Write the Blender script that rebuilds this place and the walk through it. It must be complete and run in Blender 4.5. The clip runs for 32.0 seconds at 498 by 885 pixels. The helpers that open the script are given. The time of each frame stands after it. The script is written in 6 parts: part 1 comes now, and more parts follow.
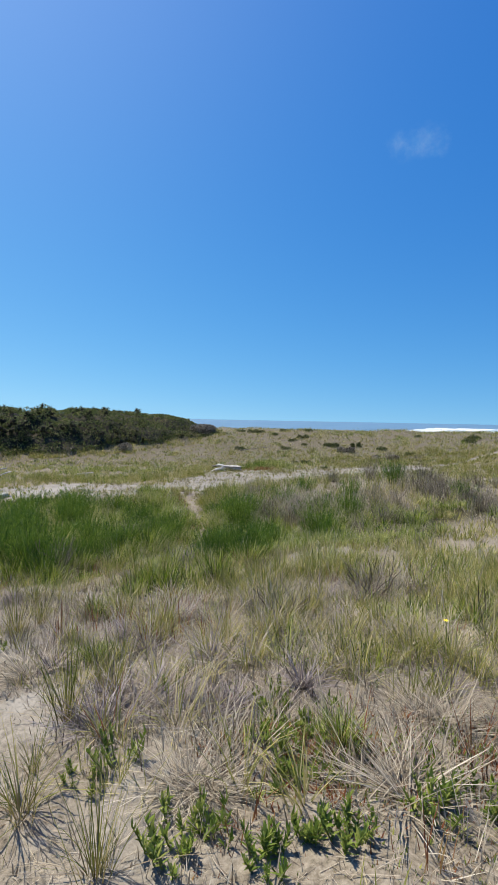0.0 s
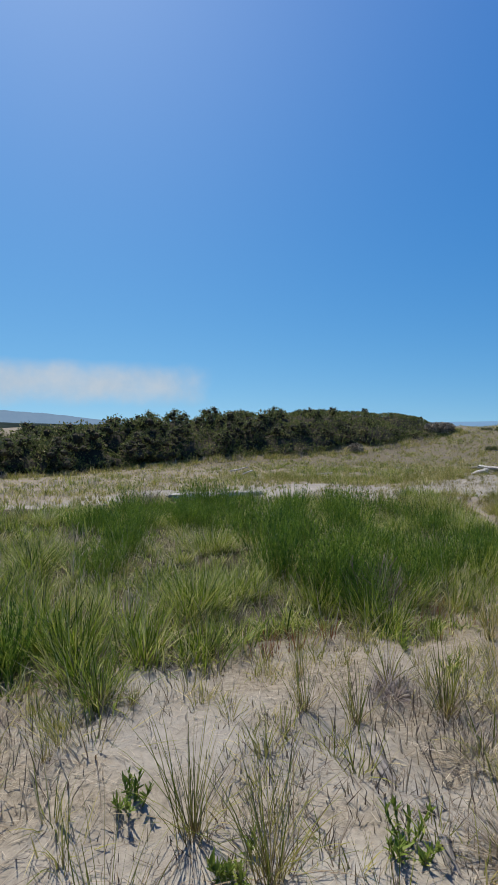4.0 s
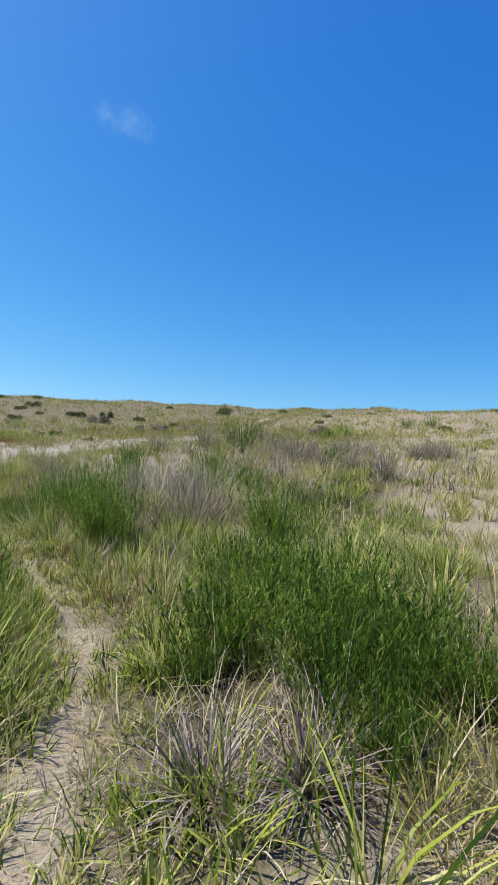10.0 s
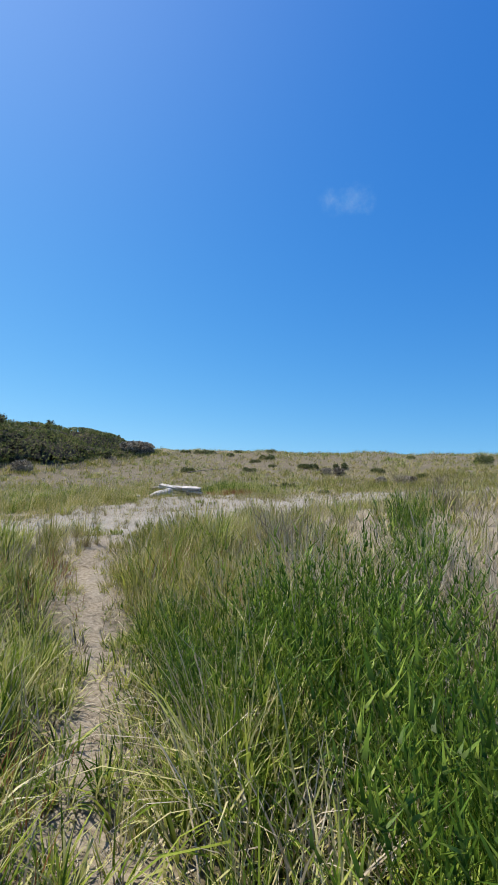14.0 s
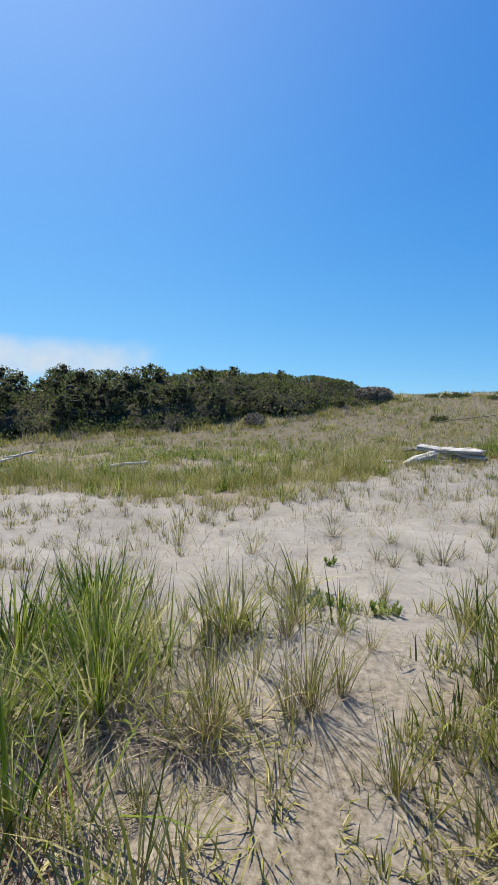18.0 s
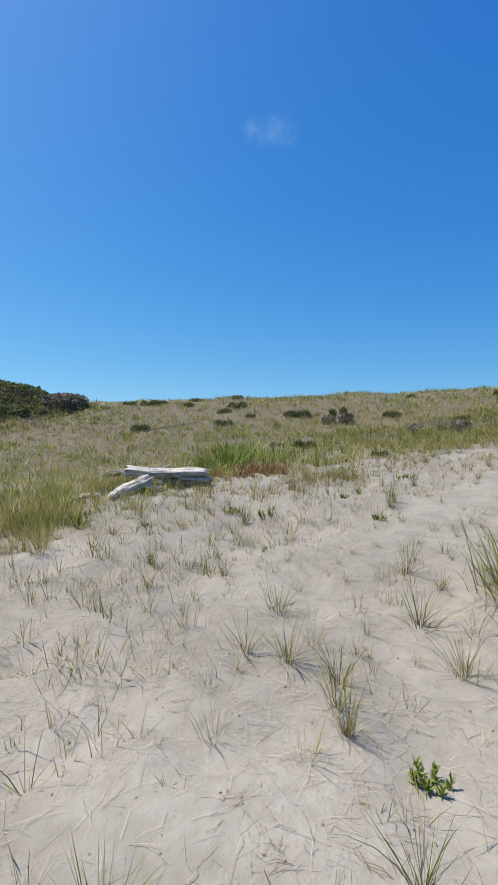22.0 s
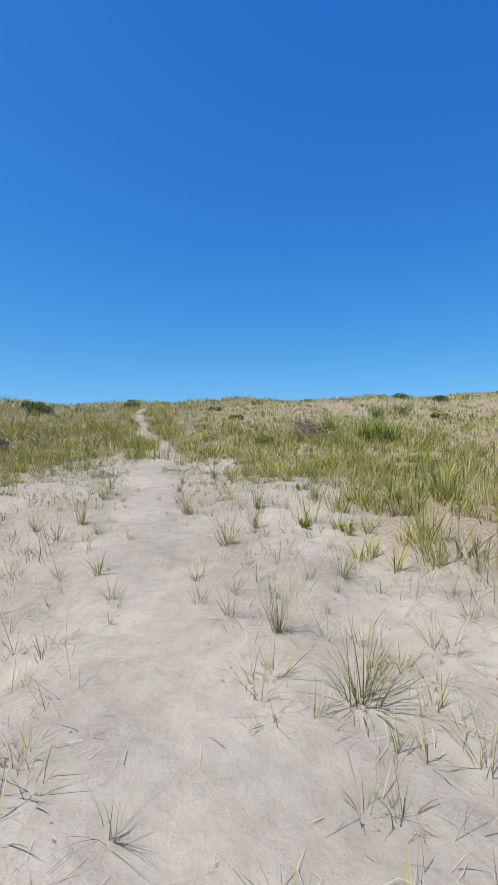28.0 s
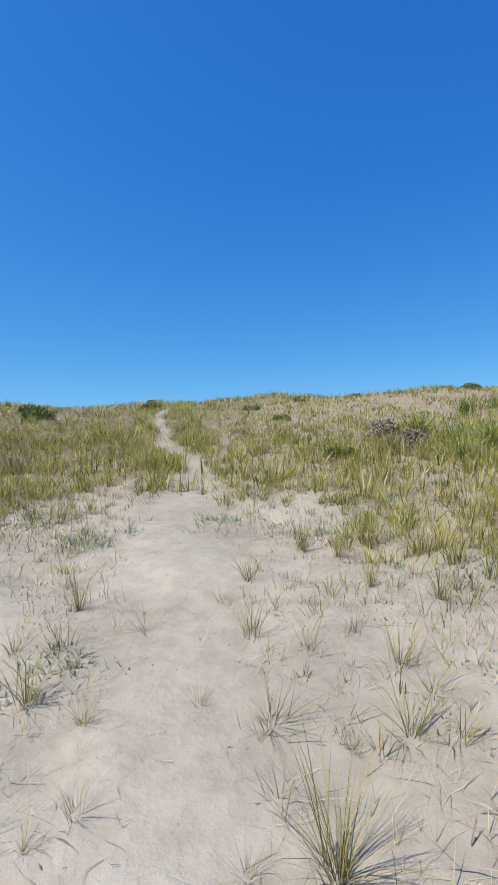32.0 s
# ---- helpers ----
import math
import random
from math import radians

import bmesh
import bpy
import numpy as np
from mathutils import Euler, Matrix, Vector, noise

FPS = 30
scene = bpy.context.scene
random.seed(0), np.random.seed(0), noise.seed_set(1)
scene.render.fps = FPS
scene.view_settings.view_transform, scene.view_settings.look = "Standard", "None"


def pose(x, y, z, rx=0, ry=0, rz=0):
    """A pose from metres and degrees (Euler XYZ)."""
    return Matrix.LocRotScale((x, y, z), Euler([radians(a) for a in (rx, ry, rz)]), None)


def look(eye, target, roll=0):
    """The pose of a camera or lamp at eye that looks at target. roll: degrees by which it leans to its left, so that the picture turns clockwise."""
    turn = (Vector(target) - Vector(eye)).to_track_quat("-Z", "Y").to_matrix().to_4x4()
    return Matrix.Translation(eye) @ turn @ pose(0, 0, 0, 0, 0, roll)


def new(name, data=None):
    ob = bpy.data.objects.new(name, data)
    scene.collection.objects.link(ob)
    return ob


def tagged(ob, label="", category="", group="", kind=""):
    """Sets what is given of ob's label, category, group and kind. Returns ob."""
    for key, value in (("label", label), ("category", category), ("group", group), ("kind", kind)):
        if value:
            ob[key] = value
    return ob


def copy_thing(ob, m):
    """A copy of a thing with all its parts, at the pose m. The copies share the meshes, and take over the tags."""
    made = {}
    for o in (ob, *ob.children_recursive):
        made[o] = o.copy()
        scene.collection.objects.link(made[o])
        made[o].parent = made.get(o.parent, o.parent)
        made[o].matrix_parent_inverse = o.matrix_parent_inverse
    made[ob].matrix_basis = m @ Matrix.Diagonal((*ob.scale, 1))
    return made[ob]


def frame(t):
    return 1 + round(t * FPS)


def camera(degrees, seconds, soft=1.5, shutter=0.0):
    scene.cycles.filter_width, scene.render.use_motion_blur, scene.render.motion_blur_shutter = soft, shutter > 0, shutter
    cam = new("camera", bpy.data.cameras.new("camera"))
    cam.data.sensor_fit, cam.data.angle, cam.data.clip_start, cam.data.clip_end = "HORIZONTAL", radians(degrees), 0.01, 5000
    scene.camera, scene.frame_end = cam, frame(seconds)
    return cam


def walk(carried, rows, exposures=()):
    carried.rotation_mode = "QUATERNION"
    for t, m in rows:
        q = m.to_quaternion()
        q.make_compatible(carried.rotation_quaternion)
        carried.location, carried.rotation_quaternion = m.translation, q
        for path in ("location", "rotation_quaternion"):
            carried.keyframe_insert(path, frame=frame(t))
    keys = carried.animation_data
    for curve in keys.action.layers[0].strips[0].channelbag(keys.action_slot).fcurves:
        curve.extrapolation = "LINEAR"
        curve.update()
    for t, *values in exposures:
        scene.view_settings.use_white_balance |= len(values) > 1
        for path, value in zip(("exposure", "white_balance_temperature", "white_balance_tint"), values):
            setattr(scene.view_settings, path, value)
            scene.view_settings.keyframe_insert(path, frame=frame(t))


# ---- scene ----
cam = camera(56.6, 32.0, 1.1)
PATH = [
    (0, (0.003, 0.002, 3.255), (0.104, 1.997, 3.155), 1.1),
    (0.5, (-0.248, 0.642, 3.203), (-0.432, 2.63, 3.083), 0.7),
    (1, (-0.535, 1.142, 3.145), (-1.032, 3.076, 3.019), 0.7),
    (1.5, (-0.774, 1.521, 3.079), (-1.684, 3.299, 2.974), -1.4),
    (2, (-1.09, 1.775, 3.019), (-2.356, 3.321, 2.936), -3.6),
    (2.5, (-1.341, 2.016, 2.951), (-2.672, 3.506, 2.855), -3.2),
    (3, (-1.591, 2.209, 2.852), (-2.819, 3.785, 2.761), -2.4),
    (3.5, (-1.831, 2.416, 2.774), (-2.869, 4.125, 2.71), -1.5),
    (4, (-2.124, 2.66, 2.674), (-2.909, 4.497, 2.592), -0.7),
    (4.5, (-2.381, 2.922, 2.605), (-2.918, 4.847, 2.52), -1.6),
    (6.5, (-3.153, 3.995, 2.489), (-2.766, 5.954, 2.368), -2.4),
    (7, (-3.299, 4.284, 2.439), (-2.591, 6.15, 2.318), -1.1),
    (7.5, (-3.293, 4.69, 2.326), (-2.244, 6.386, 2.185), -0.3),
    (8, (-3.073, 5.117, 2.28), (-1.779, 6.632, 2.108), 0.3),
    (8.5, (-2.85, 5.584, 2.257), (-1.423, 6.975, 2.084), 0.8),
    (9, (-2.515, 6.041, 2.217), (-1.087, 7.433, 2.063), 1.3),
    (9.5, (-2.219, 6.56, 2.154), (-0.851, 8.01, 1.993), 2.6),
    (10, (-1.896, 7.108, 2.082), (-0.656, 8.671, 1.939), 3.4),
    (10.5, (-1.676, 7.727, 2.027), (-0.534, 9.366, 1.926), 2.8),
    (11, (-1.463, 8.252, 1.951), (-0.364, 9.923, 1.885), 1.6),
    (11.5, (-1.252, 8.84, 1.865), (-0.172, 10.521, 1.778), 1.0),
    (12, (-1.036, 9.385, 1.784), (0.015, 11.084, 1.69), 1.2),
    (12.5, (-0.807, 10.023, 1.686), (0.172, 11.766, 1.636), 2.2),
    (13, (-0.643, 10.675, 1.596), (0.178, 12.499, 1.616), 3.5),
    (13.5, (-0.56, 11.375, 1.519), (0.007, 13.292, 1.591), 2.7),
    (14, (-0.514, 12.01, 1.484), (-0.144, 13.975, 1.542), 1.8),
    (14.5, (-0.514, 12.667, 1.475), (-0.316, 14.657, 1.494), 1.4),
    (16.5, (-0.901, 15.482, 1.558), (-0.969, 17.476, 1.413), 1.2),
    (17, (-0.979, 16.044, 1.522), (-1.182, 18.027, 1.357), 1.0),
    (17.5, (-1.12, 16.582, 1.523), (-1.528, 18.534, 1.371), -0.1),
    (18, (-1.19, 17.059, 1.537), (-1.783, 18.96, 1.357), -0.8),
    (18.5, (-1.22, 17.486, 1.564), (-1.986, 19.326, 1.403), -2.6),
    (19, (-1.268, 17.901, 1.574), (-1.983, 19.764, 1.442), -3.8),
    (19.5, (-1.159, 18.388, 1.571), (-1.506, 20.352, 1.421), -1.9),
    (20, (-1.118, 18.884, 1.565), (-1.089, 20.874, 1.365), -2.4),
    (20.5, (-1.088, 19.359, 1.554), (-0.768, 21.324, 1.363), -1.8),
    (21, (-1.114, 19.874, 1.56), (-0.659, 21.816, 1.408), -1.6),
    (21.5, (-1.16, 20.374, 1.525), (-0.621, 22.294, 1.375), -1.5),
    (22, (-1.141, 20.974, 1.48), (-0.498, 22.86, 1.314), -1.2),
    (22.5, (-1.066, 21.459, 1.425), (-0.236, 23.269, 1.239), -0.7),
    (23, (-0.864, 21.986, 1.384), (0.137, 23.706, 1.187), -0.4),
    (23.5, (-0.757, 22.484, 1.336), (0.441, 24.075, 1.153), -0.3),
    (24, (-0.55, 22.986, 1.273), (0.787, 24.463, 1.106), 0.2),
    (24.5, (-0.302, 23.557, 1.244), (1.17, 24.897, 1.053), -0.1),
    (25, (-0.009, 23.926, 1.201), (1.662, 25.005, 0.999), 0.8),
    (25.5, (0.29, 24.24, 1.24), (2.057, 25.161, 1.07), 0.3),
    (26, (0.605, 24.55, 1.265), (2.444, 25.32, 1.108), 0.0),
    (26.5, (1.05, 24.81, 1.285), (2.918, 25.507, 1.125), 0.1),
    (28.5, (2.956, 25.901, 1.284), (4.893, 26.396, 1.21), 0.7),
    (29, (3.553, 26.226, 1.341), (5.474, 26.779, 1.331), -0.4),
    (29.5, (4.122, 26.49, 1.369), (6.032, 27.084, 1.346), -0.8),
    (30, (4.792, 26.78, 1.335), (6.686, 27.42, 1.258), -0.5),
    (30.5, (5.397, 27.117, 1.315), (7.305, 27.707, 1.224), 0.1),
    (31, (6.001, 27.39, 1.367), (7.908, 27.984, 1.267), -0.1),
    (31.5, (6.503, 27.684, 1.383), (8.411, 28.274, 1.265), -0.4),
    (32, (7.009, 27.928, 1.398), (8.907, 28.55, 1.292), -0.6),
]
EXPOSURES = [(0.0, 0.43), (1.0, 0.33), (2.0, 0.13), (4.5, 0.18), (6.5, 0.41), (9.0, 0.53), (11.0, 0.68), (13.0, 0.65), (14.0, 0.53), (14.5, 0.51), (17.0, 0.48), (18.0, 0.51), (19.0, 0.33), (21.0, 0.38), (24.0, 0.48), (32.0, 0.55)]
walk(cam, [(t, look(eye, target, roll)) for t, eye, target, roll in PATH], EXPOSURES)

# ---- light ----
SUN_YAW, SUN_UP = 50.0, 58.0
world = bpy.data.worlds.new("sky")
scene.world = world
world.use_nodes = True
wn, wl = world.node_tree.nodes, world.node_tree.links
sky = wn.new("ShaderNodeTexSky")
sky.sky_type = "NISHITA"
sky.sun_disc = False
sky.sun_elevation = radians(SUN_UP)
sky.sun_rotation = radians(360 - SUN_YAW)
sky.air_density, sky.dust_density, sky.ozone_density, sky.altitude = 1.0, 0.2, 1.6, 0
tone = wn.new("ShaderNodeHueSaturation")
tone.inputs["Saturation"].default_value = 1.0
lift, lift_in, lift_out = wn.new("ShaderNodeMath"), wn.new("ShaderNodeSeparateXYZ"), wn.new("ShaderNodeCombineXYZ")
lift.operation = "MULTIPLY_ADD"
lift.inputs[1].default_value, lift.inputs[2].default_value = 0.88, 0.12
look_up = wn.new("ShaderNodeTexCoord")
wl.new(look_up.outputs["Generated"], lift_in.inputs[0])
wl.new(lift_in.outputs[2], lift.inputs[0])
for a, b in ((lift_in.outputs[0], 0), (lift_in.outputs[1], 1), (lift.outputs[0], 2)):
    wl.new(a, lift_out.inputs[b])
wl.new(lift_out.outputs[0], sky.inputs[0])
split, join = wn.new("ShaderNodeSeparateColor"), wn.new("ShaderNodeCombineColor")
wl.new(sky.outputs[0], split.inputs[0])
for k, (power, gain) in enumerate(((1.75, 0.2), (1.06, 0.772), (0.55, 2.46))):
    deep, scaled = wn.new("ShaderNodeMath"), wn.new("ShaderNodeMath")
    deep.operation, scaled.operation = "POWER", "MULTIPLY"
    deep.inputs[1].default_value, scaled.inputs[1].default_value = power, gain
    wl.new(split.outputs[k], deep.inputs[0])
    wl.new(deep.outputs[0], scaled.inputs[0])
    wl.new(scaled.outputs[0], join.inputs[k])
wl.new(join.outputs[0], tone.inputs["Color"])
# the white glare of the sky round the sun
toward = wn.new("ShaderNodeVectorMath")
toward.operation = "DOT_PRODUCT"
toward.inputs[1].default_value = (-math.sin(radians(SUN_YAW)) * math.cos(radians(SUN_UP)), math.cos(radians(SUN_YAW)) * math.cos(radians(SUN_UP)), math.sin(radians(SUN_UP)))
wl.new(look_up.outputs["Generated"], toward.inputs[0])
ahead, fall, glare = wn.new("ShaderNodeMath"), wn.new("ShaderNodeMath"), wn.new("ShaderNodeMix")
ahead.operation, fall.operation = "MAXIMUM", "POWER"
ahead.inputs[1].default_value, fall.inputs[1].default_value = 0.0, 6.2
wl.new(toward.outputs["Value"], ahead.inputs[0])
wl.new(ahead.outputs[0], fall.inputs[0])
glare.data_type, glare.blend_type = "RGBA", "ADD"
glare.inputs[7].default_value = (1.55, 1.3, 1.38, 1)
wl.new(fall.outputs[0], glare.inputs[0])
wl.new(tone.outputs[0], glare.inputs[6])
wl.new(glare.outputs[2], wn["Background"].inputs[0])
wn["Background"].inputs[1].default_value = 0.0925

lamp = bpy.data.lights.new("sun", "SUN")
lamp.energy, lamp.angle, lamp.color = 5.0, radians(0.5), (1.0, 0.92, 0.79)
sun = new("sun", lamp)
syaw, sup = radians(SUN_YAW), radians(SUN_UP)
sun.matrix_world = look((-math.sin(syaw) * math.cos(sup) * 100, math.cos(syaw) * math.cos(sup) * 100, math.sin(sup) * 100), (0, 0, 0))

# ---- materials ----
def material(name, rough=0.8):
    m = bpy.data.materials.new(name)
    m.use_nodes = True
    b = m.node_tree.nodes["Principled BSDF"]
    b.inputs["Roughness"].default_value = rough
    b.inputs["Specular IOR Level"].default_value = 0.3
    return m, m.node_tree.nodes, m.node_tree.links, b


def ramp(n, stops):
    r = n.new("ShaderNodeValToRGB")
    e = r.color_ramp.elements
    while len(e) < len(stops):
        e.new(0.5)
    for el, (p, c) in zip(e, stops):
        el.position, el.color = p, (*c, 1)
    return r


def noise_tex(n, l, scale, detail=4.0, rough=0.55, coord=None):
    t = n.new("ShaderNodeTexNoise")
    t.inputs["Scale"].default_value, t.inputs["Detail"].default_value, t.inputs["Roughness"].default_value = scale, detail, rough
    if coord is not None:
        l.new(coord, t.inputs["Vector"])
    return t


def mix(n, l, fac, a, b, mode="MIX"):
    m = n.new("ShaderNodeMix")
    m.data_type, m.blend_type = "RGBA", mode
    for sock, v in ((m.inputs[0], fac), (m.inputs[6], a), (m.inputs[7], b)):
        if isinstance(v, (int, float)):
            sock.default_value = v
        elif isinstance(v, tuple):
            sock.default_value = (*v, 1)
        else:
            l.new(v, sock)
    return m.outputs[2]


def blade_material(name, stops, base, glow=0.3, rough=0.42, patch=None, base_end=0.35):
    """Grass: each blade takes its own colour. Its foot blends to base: a drier sheath on dune grass, painted shade on
    lush grass and broom. Light passes through the blades.
    """
    m, n, l, b = material(name, rough)
    b.inputs["Specular IOR Level"].default_value = 0.14
    geo, uv, pos = n.new("ShaderNodeNewGeometry"), n.new("ShaderNodeUVMap"), n.new("ShaderNodeTexCoord")
    r = ramp(n, stops)
    add = n.new("ShaderNodeMath")
    add.operation = "ADD"
    big = noise_tex(n, l, 0.9, 3.0, 0.7, geo.outputs["Position"])
    scaled = n.new("ShaderNodeMath")
    scaled.operation = "MULTIPLY_ADD"
    l.new(big.outputs[0], scaled.inputs[0])
    scaled.inputs[1].default_value, scaled.inputs[2].default_value = 1.5, -0.75
    l.new(geo.outputs["Random Per Island"], add.inputs[0])
    l.new(scaled.outputs[0], add.inputs[1])
    l.new(add.outputs[0], r.inputs[0])
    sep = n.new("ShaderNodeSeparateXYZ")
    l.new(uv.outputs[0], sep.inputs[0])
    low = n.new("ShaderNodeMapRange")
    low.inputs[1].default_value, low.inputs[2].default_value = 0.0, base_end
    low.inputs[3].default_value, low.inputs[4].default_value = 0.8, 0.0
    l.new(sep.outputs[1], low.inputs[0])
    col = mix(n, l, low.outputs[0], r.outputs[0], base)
    streak = noise_tex(n, l, 60.0, 2.0, 0.5, pos.outputs["Object"])
    col = mix(n, l, 0.35, col, mix(n, l, streak.outputs[0], (0.4, 0.4, 0.4), (1.0, 1.0, 1.0)), "MULTIPLY")
    l.new(col, b.inputs["Base Color"])
    if glow:
        tr, sh = n.new("ShaderNodeBsdfTranslucent"), n.new("ShaderNodeMixShader")
        l.new(col, tr.inputs[0])
        sh.inputs[0].default_value = glow
        l.new(b.outputs[0], sh.inputs[1])
        l.new(tr.outputs[0], sh.inputs[2])
        l.new(sh.outputs[0], n["Material Output"].inputs[0])
    return m


# Lush grass: the dark base colour paints in shade low between the blades.
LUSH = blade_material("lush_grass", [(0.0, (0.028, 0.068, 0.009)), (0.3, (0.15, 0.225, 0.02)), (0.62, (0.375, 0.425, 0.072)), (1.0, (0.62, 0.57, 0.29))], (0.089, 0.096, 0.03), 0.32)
DUNE = blade_material("dune_grass", [(0.0, (0.134, 0.164, 0.028)), (0.4, (0.314, 0.314, 0.071)), (0.78, (0.487, 0.424, 0.157)), (1.0, (0.612, 0.517, 0.298))], (0.392, 0.346, 0.173))
DRY = blade_material("dry_grass", [(0.0, (0.311, 0.259, 0.185)), (0.5, (0.459, 0.392, 0.281)), (1.0, (0.577, 0.518, 0.407))], (0.37, 0.311, 0.229), 0.2)
LITTER = blade_material("straw", [(0.0, (0.126, 0.096, 0.074)), (0.5, (0.296, 0.244, 0.174)), (1.0, (0.474, 0.414, 0.318))], (0.259, 0.215, 0.155), 0.1)
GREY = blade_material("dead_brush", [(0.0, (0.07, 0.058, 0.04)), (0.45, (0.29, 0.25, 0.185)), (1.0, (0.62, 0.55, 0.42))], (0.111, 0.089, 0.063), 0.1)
TUFT = blade_material("tuft_grass", [(0.0, (0.07, 0.095, 0.015)), (0.4, (0.21, 0.225, 0.04)), (0.75, (0.4, 0.37, 0.1)), (1.0, (0.52, 0.42, 0.2))], (0.25, 0.175, 0.09), 0.35)
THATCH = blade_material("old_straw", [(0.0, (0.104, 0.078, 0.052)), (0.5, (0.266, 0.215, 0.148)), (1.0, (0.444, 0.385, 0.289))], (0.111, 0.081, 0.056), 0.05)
RUST = blade_material("sorrel", [(0.0, (0.222, 0.081, 0.037)), (0.6, (0.311, 0.126, 0.059)), (1.0, (0.34, 0.222, 0.089))], (0.222, 0.148, 0.074), 0.25)
# Broom: the dark base colour paints in shade inside the bushes.
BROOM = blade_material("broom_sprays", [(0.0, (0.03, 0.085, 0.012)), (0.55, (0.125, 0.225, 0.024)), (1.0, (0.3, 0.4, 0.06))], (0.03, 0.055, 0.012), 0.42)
LEAF = blade_material("herb_leaf", [(0.0, (0.111, 0.176, 0.027)), (0.6, (0.240, 0.315, 0.055)), (1.0, (0.408, 0.425, 0.111))], (0.222, 0.278, 0.065), 0.35, 0.45)
PINE = blade_material("pine_needles", [(0.0, (0.049, 0.071, 0.026)), (0.5, (0.133, 0.164, 0.055)), (0.85, (0.240, 0.258, 0.089)), (1.0, (0.319, 0.275, 0.151))], (0.071, 0.089, 0.040), 0.3, 0.5)
# Inside of the wood: its shade is put into this dark colour.
BOUGH_SHADE = blade_material("shaded_boughs", [(0.0, (0.033, 0.031, 0.019)), (0.6, (0.074, 0.07, 0.041)), (1.0, (0.126, 0.115, 0.067))], (0.037, 0.031, 0.022), 0.0, 0.9)
SHRUB = blade_material("shrub_leaf", [(0.0, (0.044, 0.063, 0.019)), (0.5, (0.118, 0.141, 0.044)), (1.0, (0.244, 0.244, 0.096))], (0.052, 0.059, 0.03), 0.2, 0.5)
SAGE = blade_material("silver_leaf", [(0.0, (0.244, 0.277, 0.179)), (1.0, (0.391, 0.424, 0.301))], (0.244, 0.244, 0.163), 0.2, 0.7)


def sand_material():
    m, n, l, b = material("sand", 0.95)
    b.inputs["Specular IOR Level"].default_value = 0.1
    geo = n.new("ShaderNodeNewGeometry")
    p = geo.outputs["Position"]
    cover = n.new("ShaderNodeAttribute")
    cover.attribute_name = "cover"
    big, mid, fine = noise_tex(n, l, 0.7, 3.0, 0.5, p), noise_tex(n, l, 7.0, 5.0, 0.6, p), noise_tex(n, l, 240.0, 2.0, 0.6, p)
    sand = ramp(n, [(0.3, (0.25, 0.233, 0.2)), (0.7, (0.335, 0.313, 0.273))])
    l.new(big.outputs[0], sand.inputs[0])
    speck = ramp(n, [(0.3, (0.55, 0.52, 0.5)), (0.55, (1.0, 1.0, 1.0))])
    l.new(fine.outputs[0], speck.inputs[0])
    col = mix(n, l, 0.22, sand.outputs[0], speck.outputs[0], "MULTIPLY")
    # Mottled darker where the mid noise, and with it the bump, is low.
    dip_tone = ramp(n, [(0.35, (0.72, 0.7, 0.68)), (0.6, (1.0, 1.0, 1.0))])
    l.new(mid.outputs[0], dip_tone.inputs[0])
    col = mix(n, l, 0.55, col, dip_tone.outputs[0], "MULTIPLY")
    grit = noise_tex(n, l, 90.0, 2.0, 0.5, p)
    fleck = ramp(n, [(0.2, (0.3, 0.27, 0.25)), (0.29, (1.0, 1.0, 1.0))])
    l.new(grit.outputs[0], fleck.inputs[0])
    col = mix(n, l, 0.8, col, fleck.outputs[0], "MULTIPLY")
    litter_noise = noise_tex(n, l, 28.0, 4.0, 0.7, p)
    litter = ramp(n, [(0.3, (0.067, 0.054, 0.037)), (0.45, (0.185, 0.155, 0.111)), (0.7, (0.333, 0.289, 0.222))])
    l.new(litter_noise.outputs[0], litter.inputs[0])
    col = mix(n, l, cover.outputs["Fac"], col, litter.outputs[0])
    # Dark gaps under the grass: shade put into the ground colour.
    gap_shade = n.new("ShaderNodeAttribute")
    gap_shade.attribute_name = "gap_shade"
    col = mix(n, l, gap_shade.outputs["Fac"], col, (0.052, 0.046, 0.021))
    l.new(col, b.inputs["Base Color"])
    h = n.new("ShaderNodeMath")
    h.operation = "MULTIPLY_ADD"
    l.new(mid.outputs[0], h.inputs[0])
    h.inputs[1].default_value = 6.0
    soft = n.new("ShaderNodeMath")
    soft.operation = "MULTIPLY"
    soft.inputs[1].default_value = 0.35
    l.new(fine.outputs[0], soft.inputs[0])
    l.new(soft.outputs[0], h.inputs[2])
    dents = noise_tex(n, l, 22.0, 3.0, 0.6, p)
    h2 = n.new("ShaderNodeMath")
    h2.operation = "MULTIPLY_ADD"
    h2.inputs[1].default_value = 2.0
    l.new(dents.outputs[0], h2.inputs[0])
    l.new(h.outputs[0], h2.inputs[2])
    bump = n.new("ShaderNodeBump")
    bump.inputs["Strength"].default_value, bump.inputs["Distance"].default_value = 0.55, 0.006
    l.new(h2.outputs[0], bump.inputs["Height"])
    l.new(bump.outputs[0], b.inputs["Normal"])
    return m


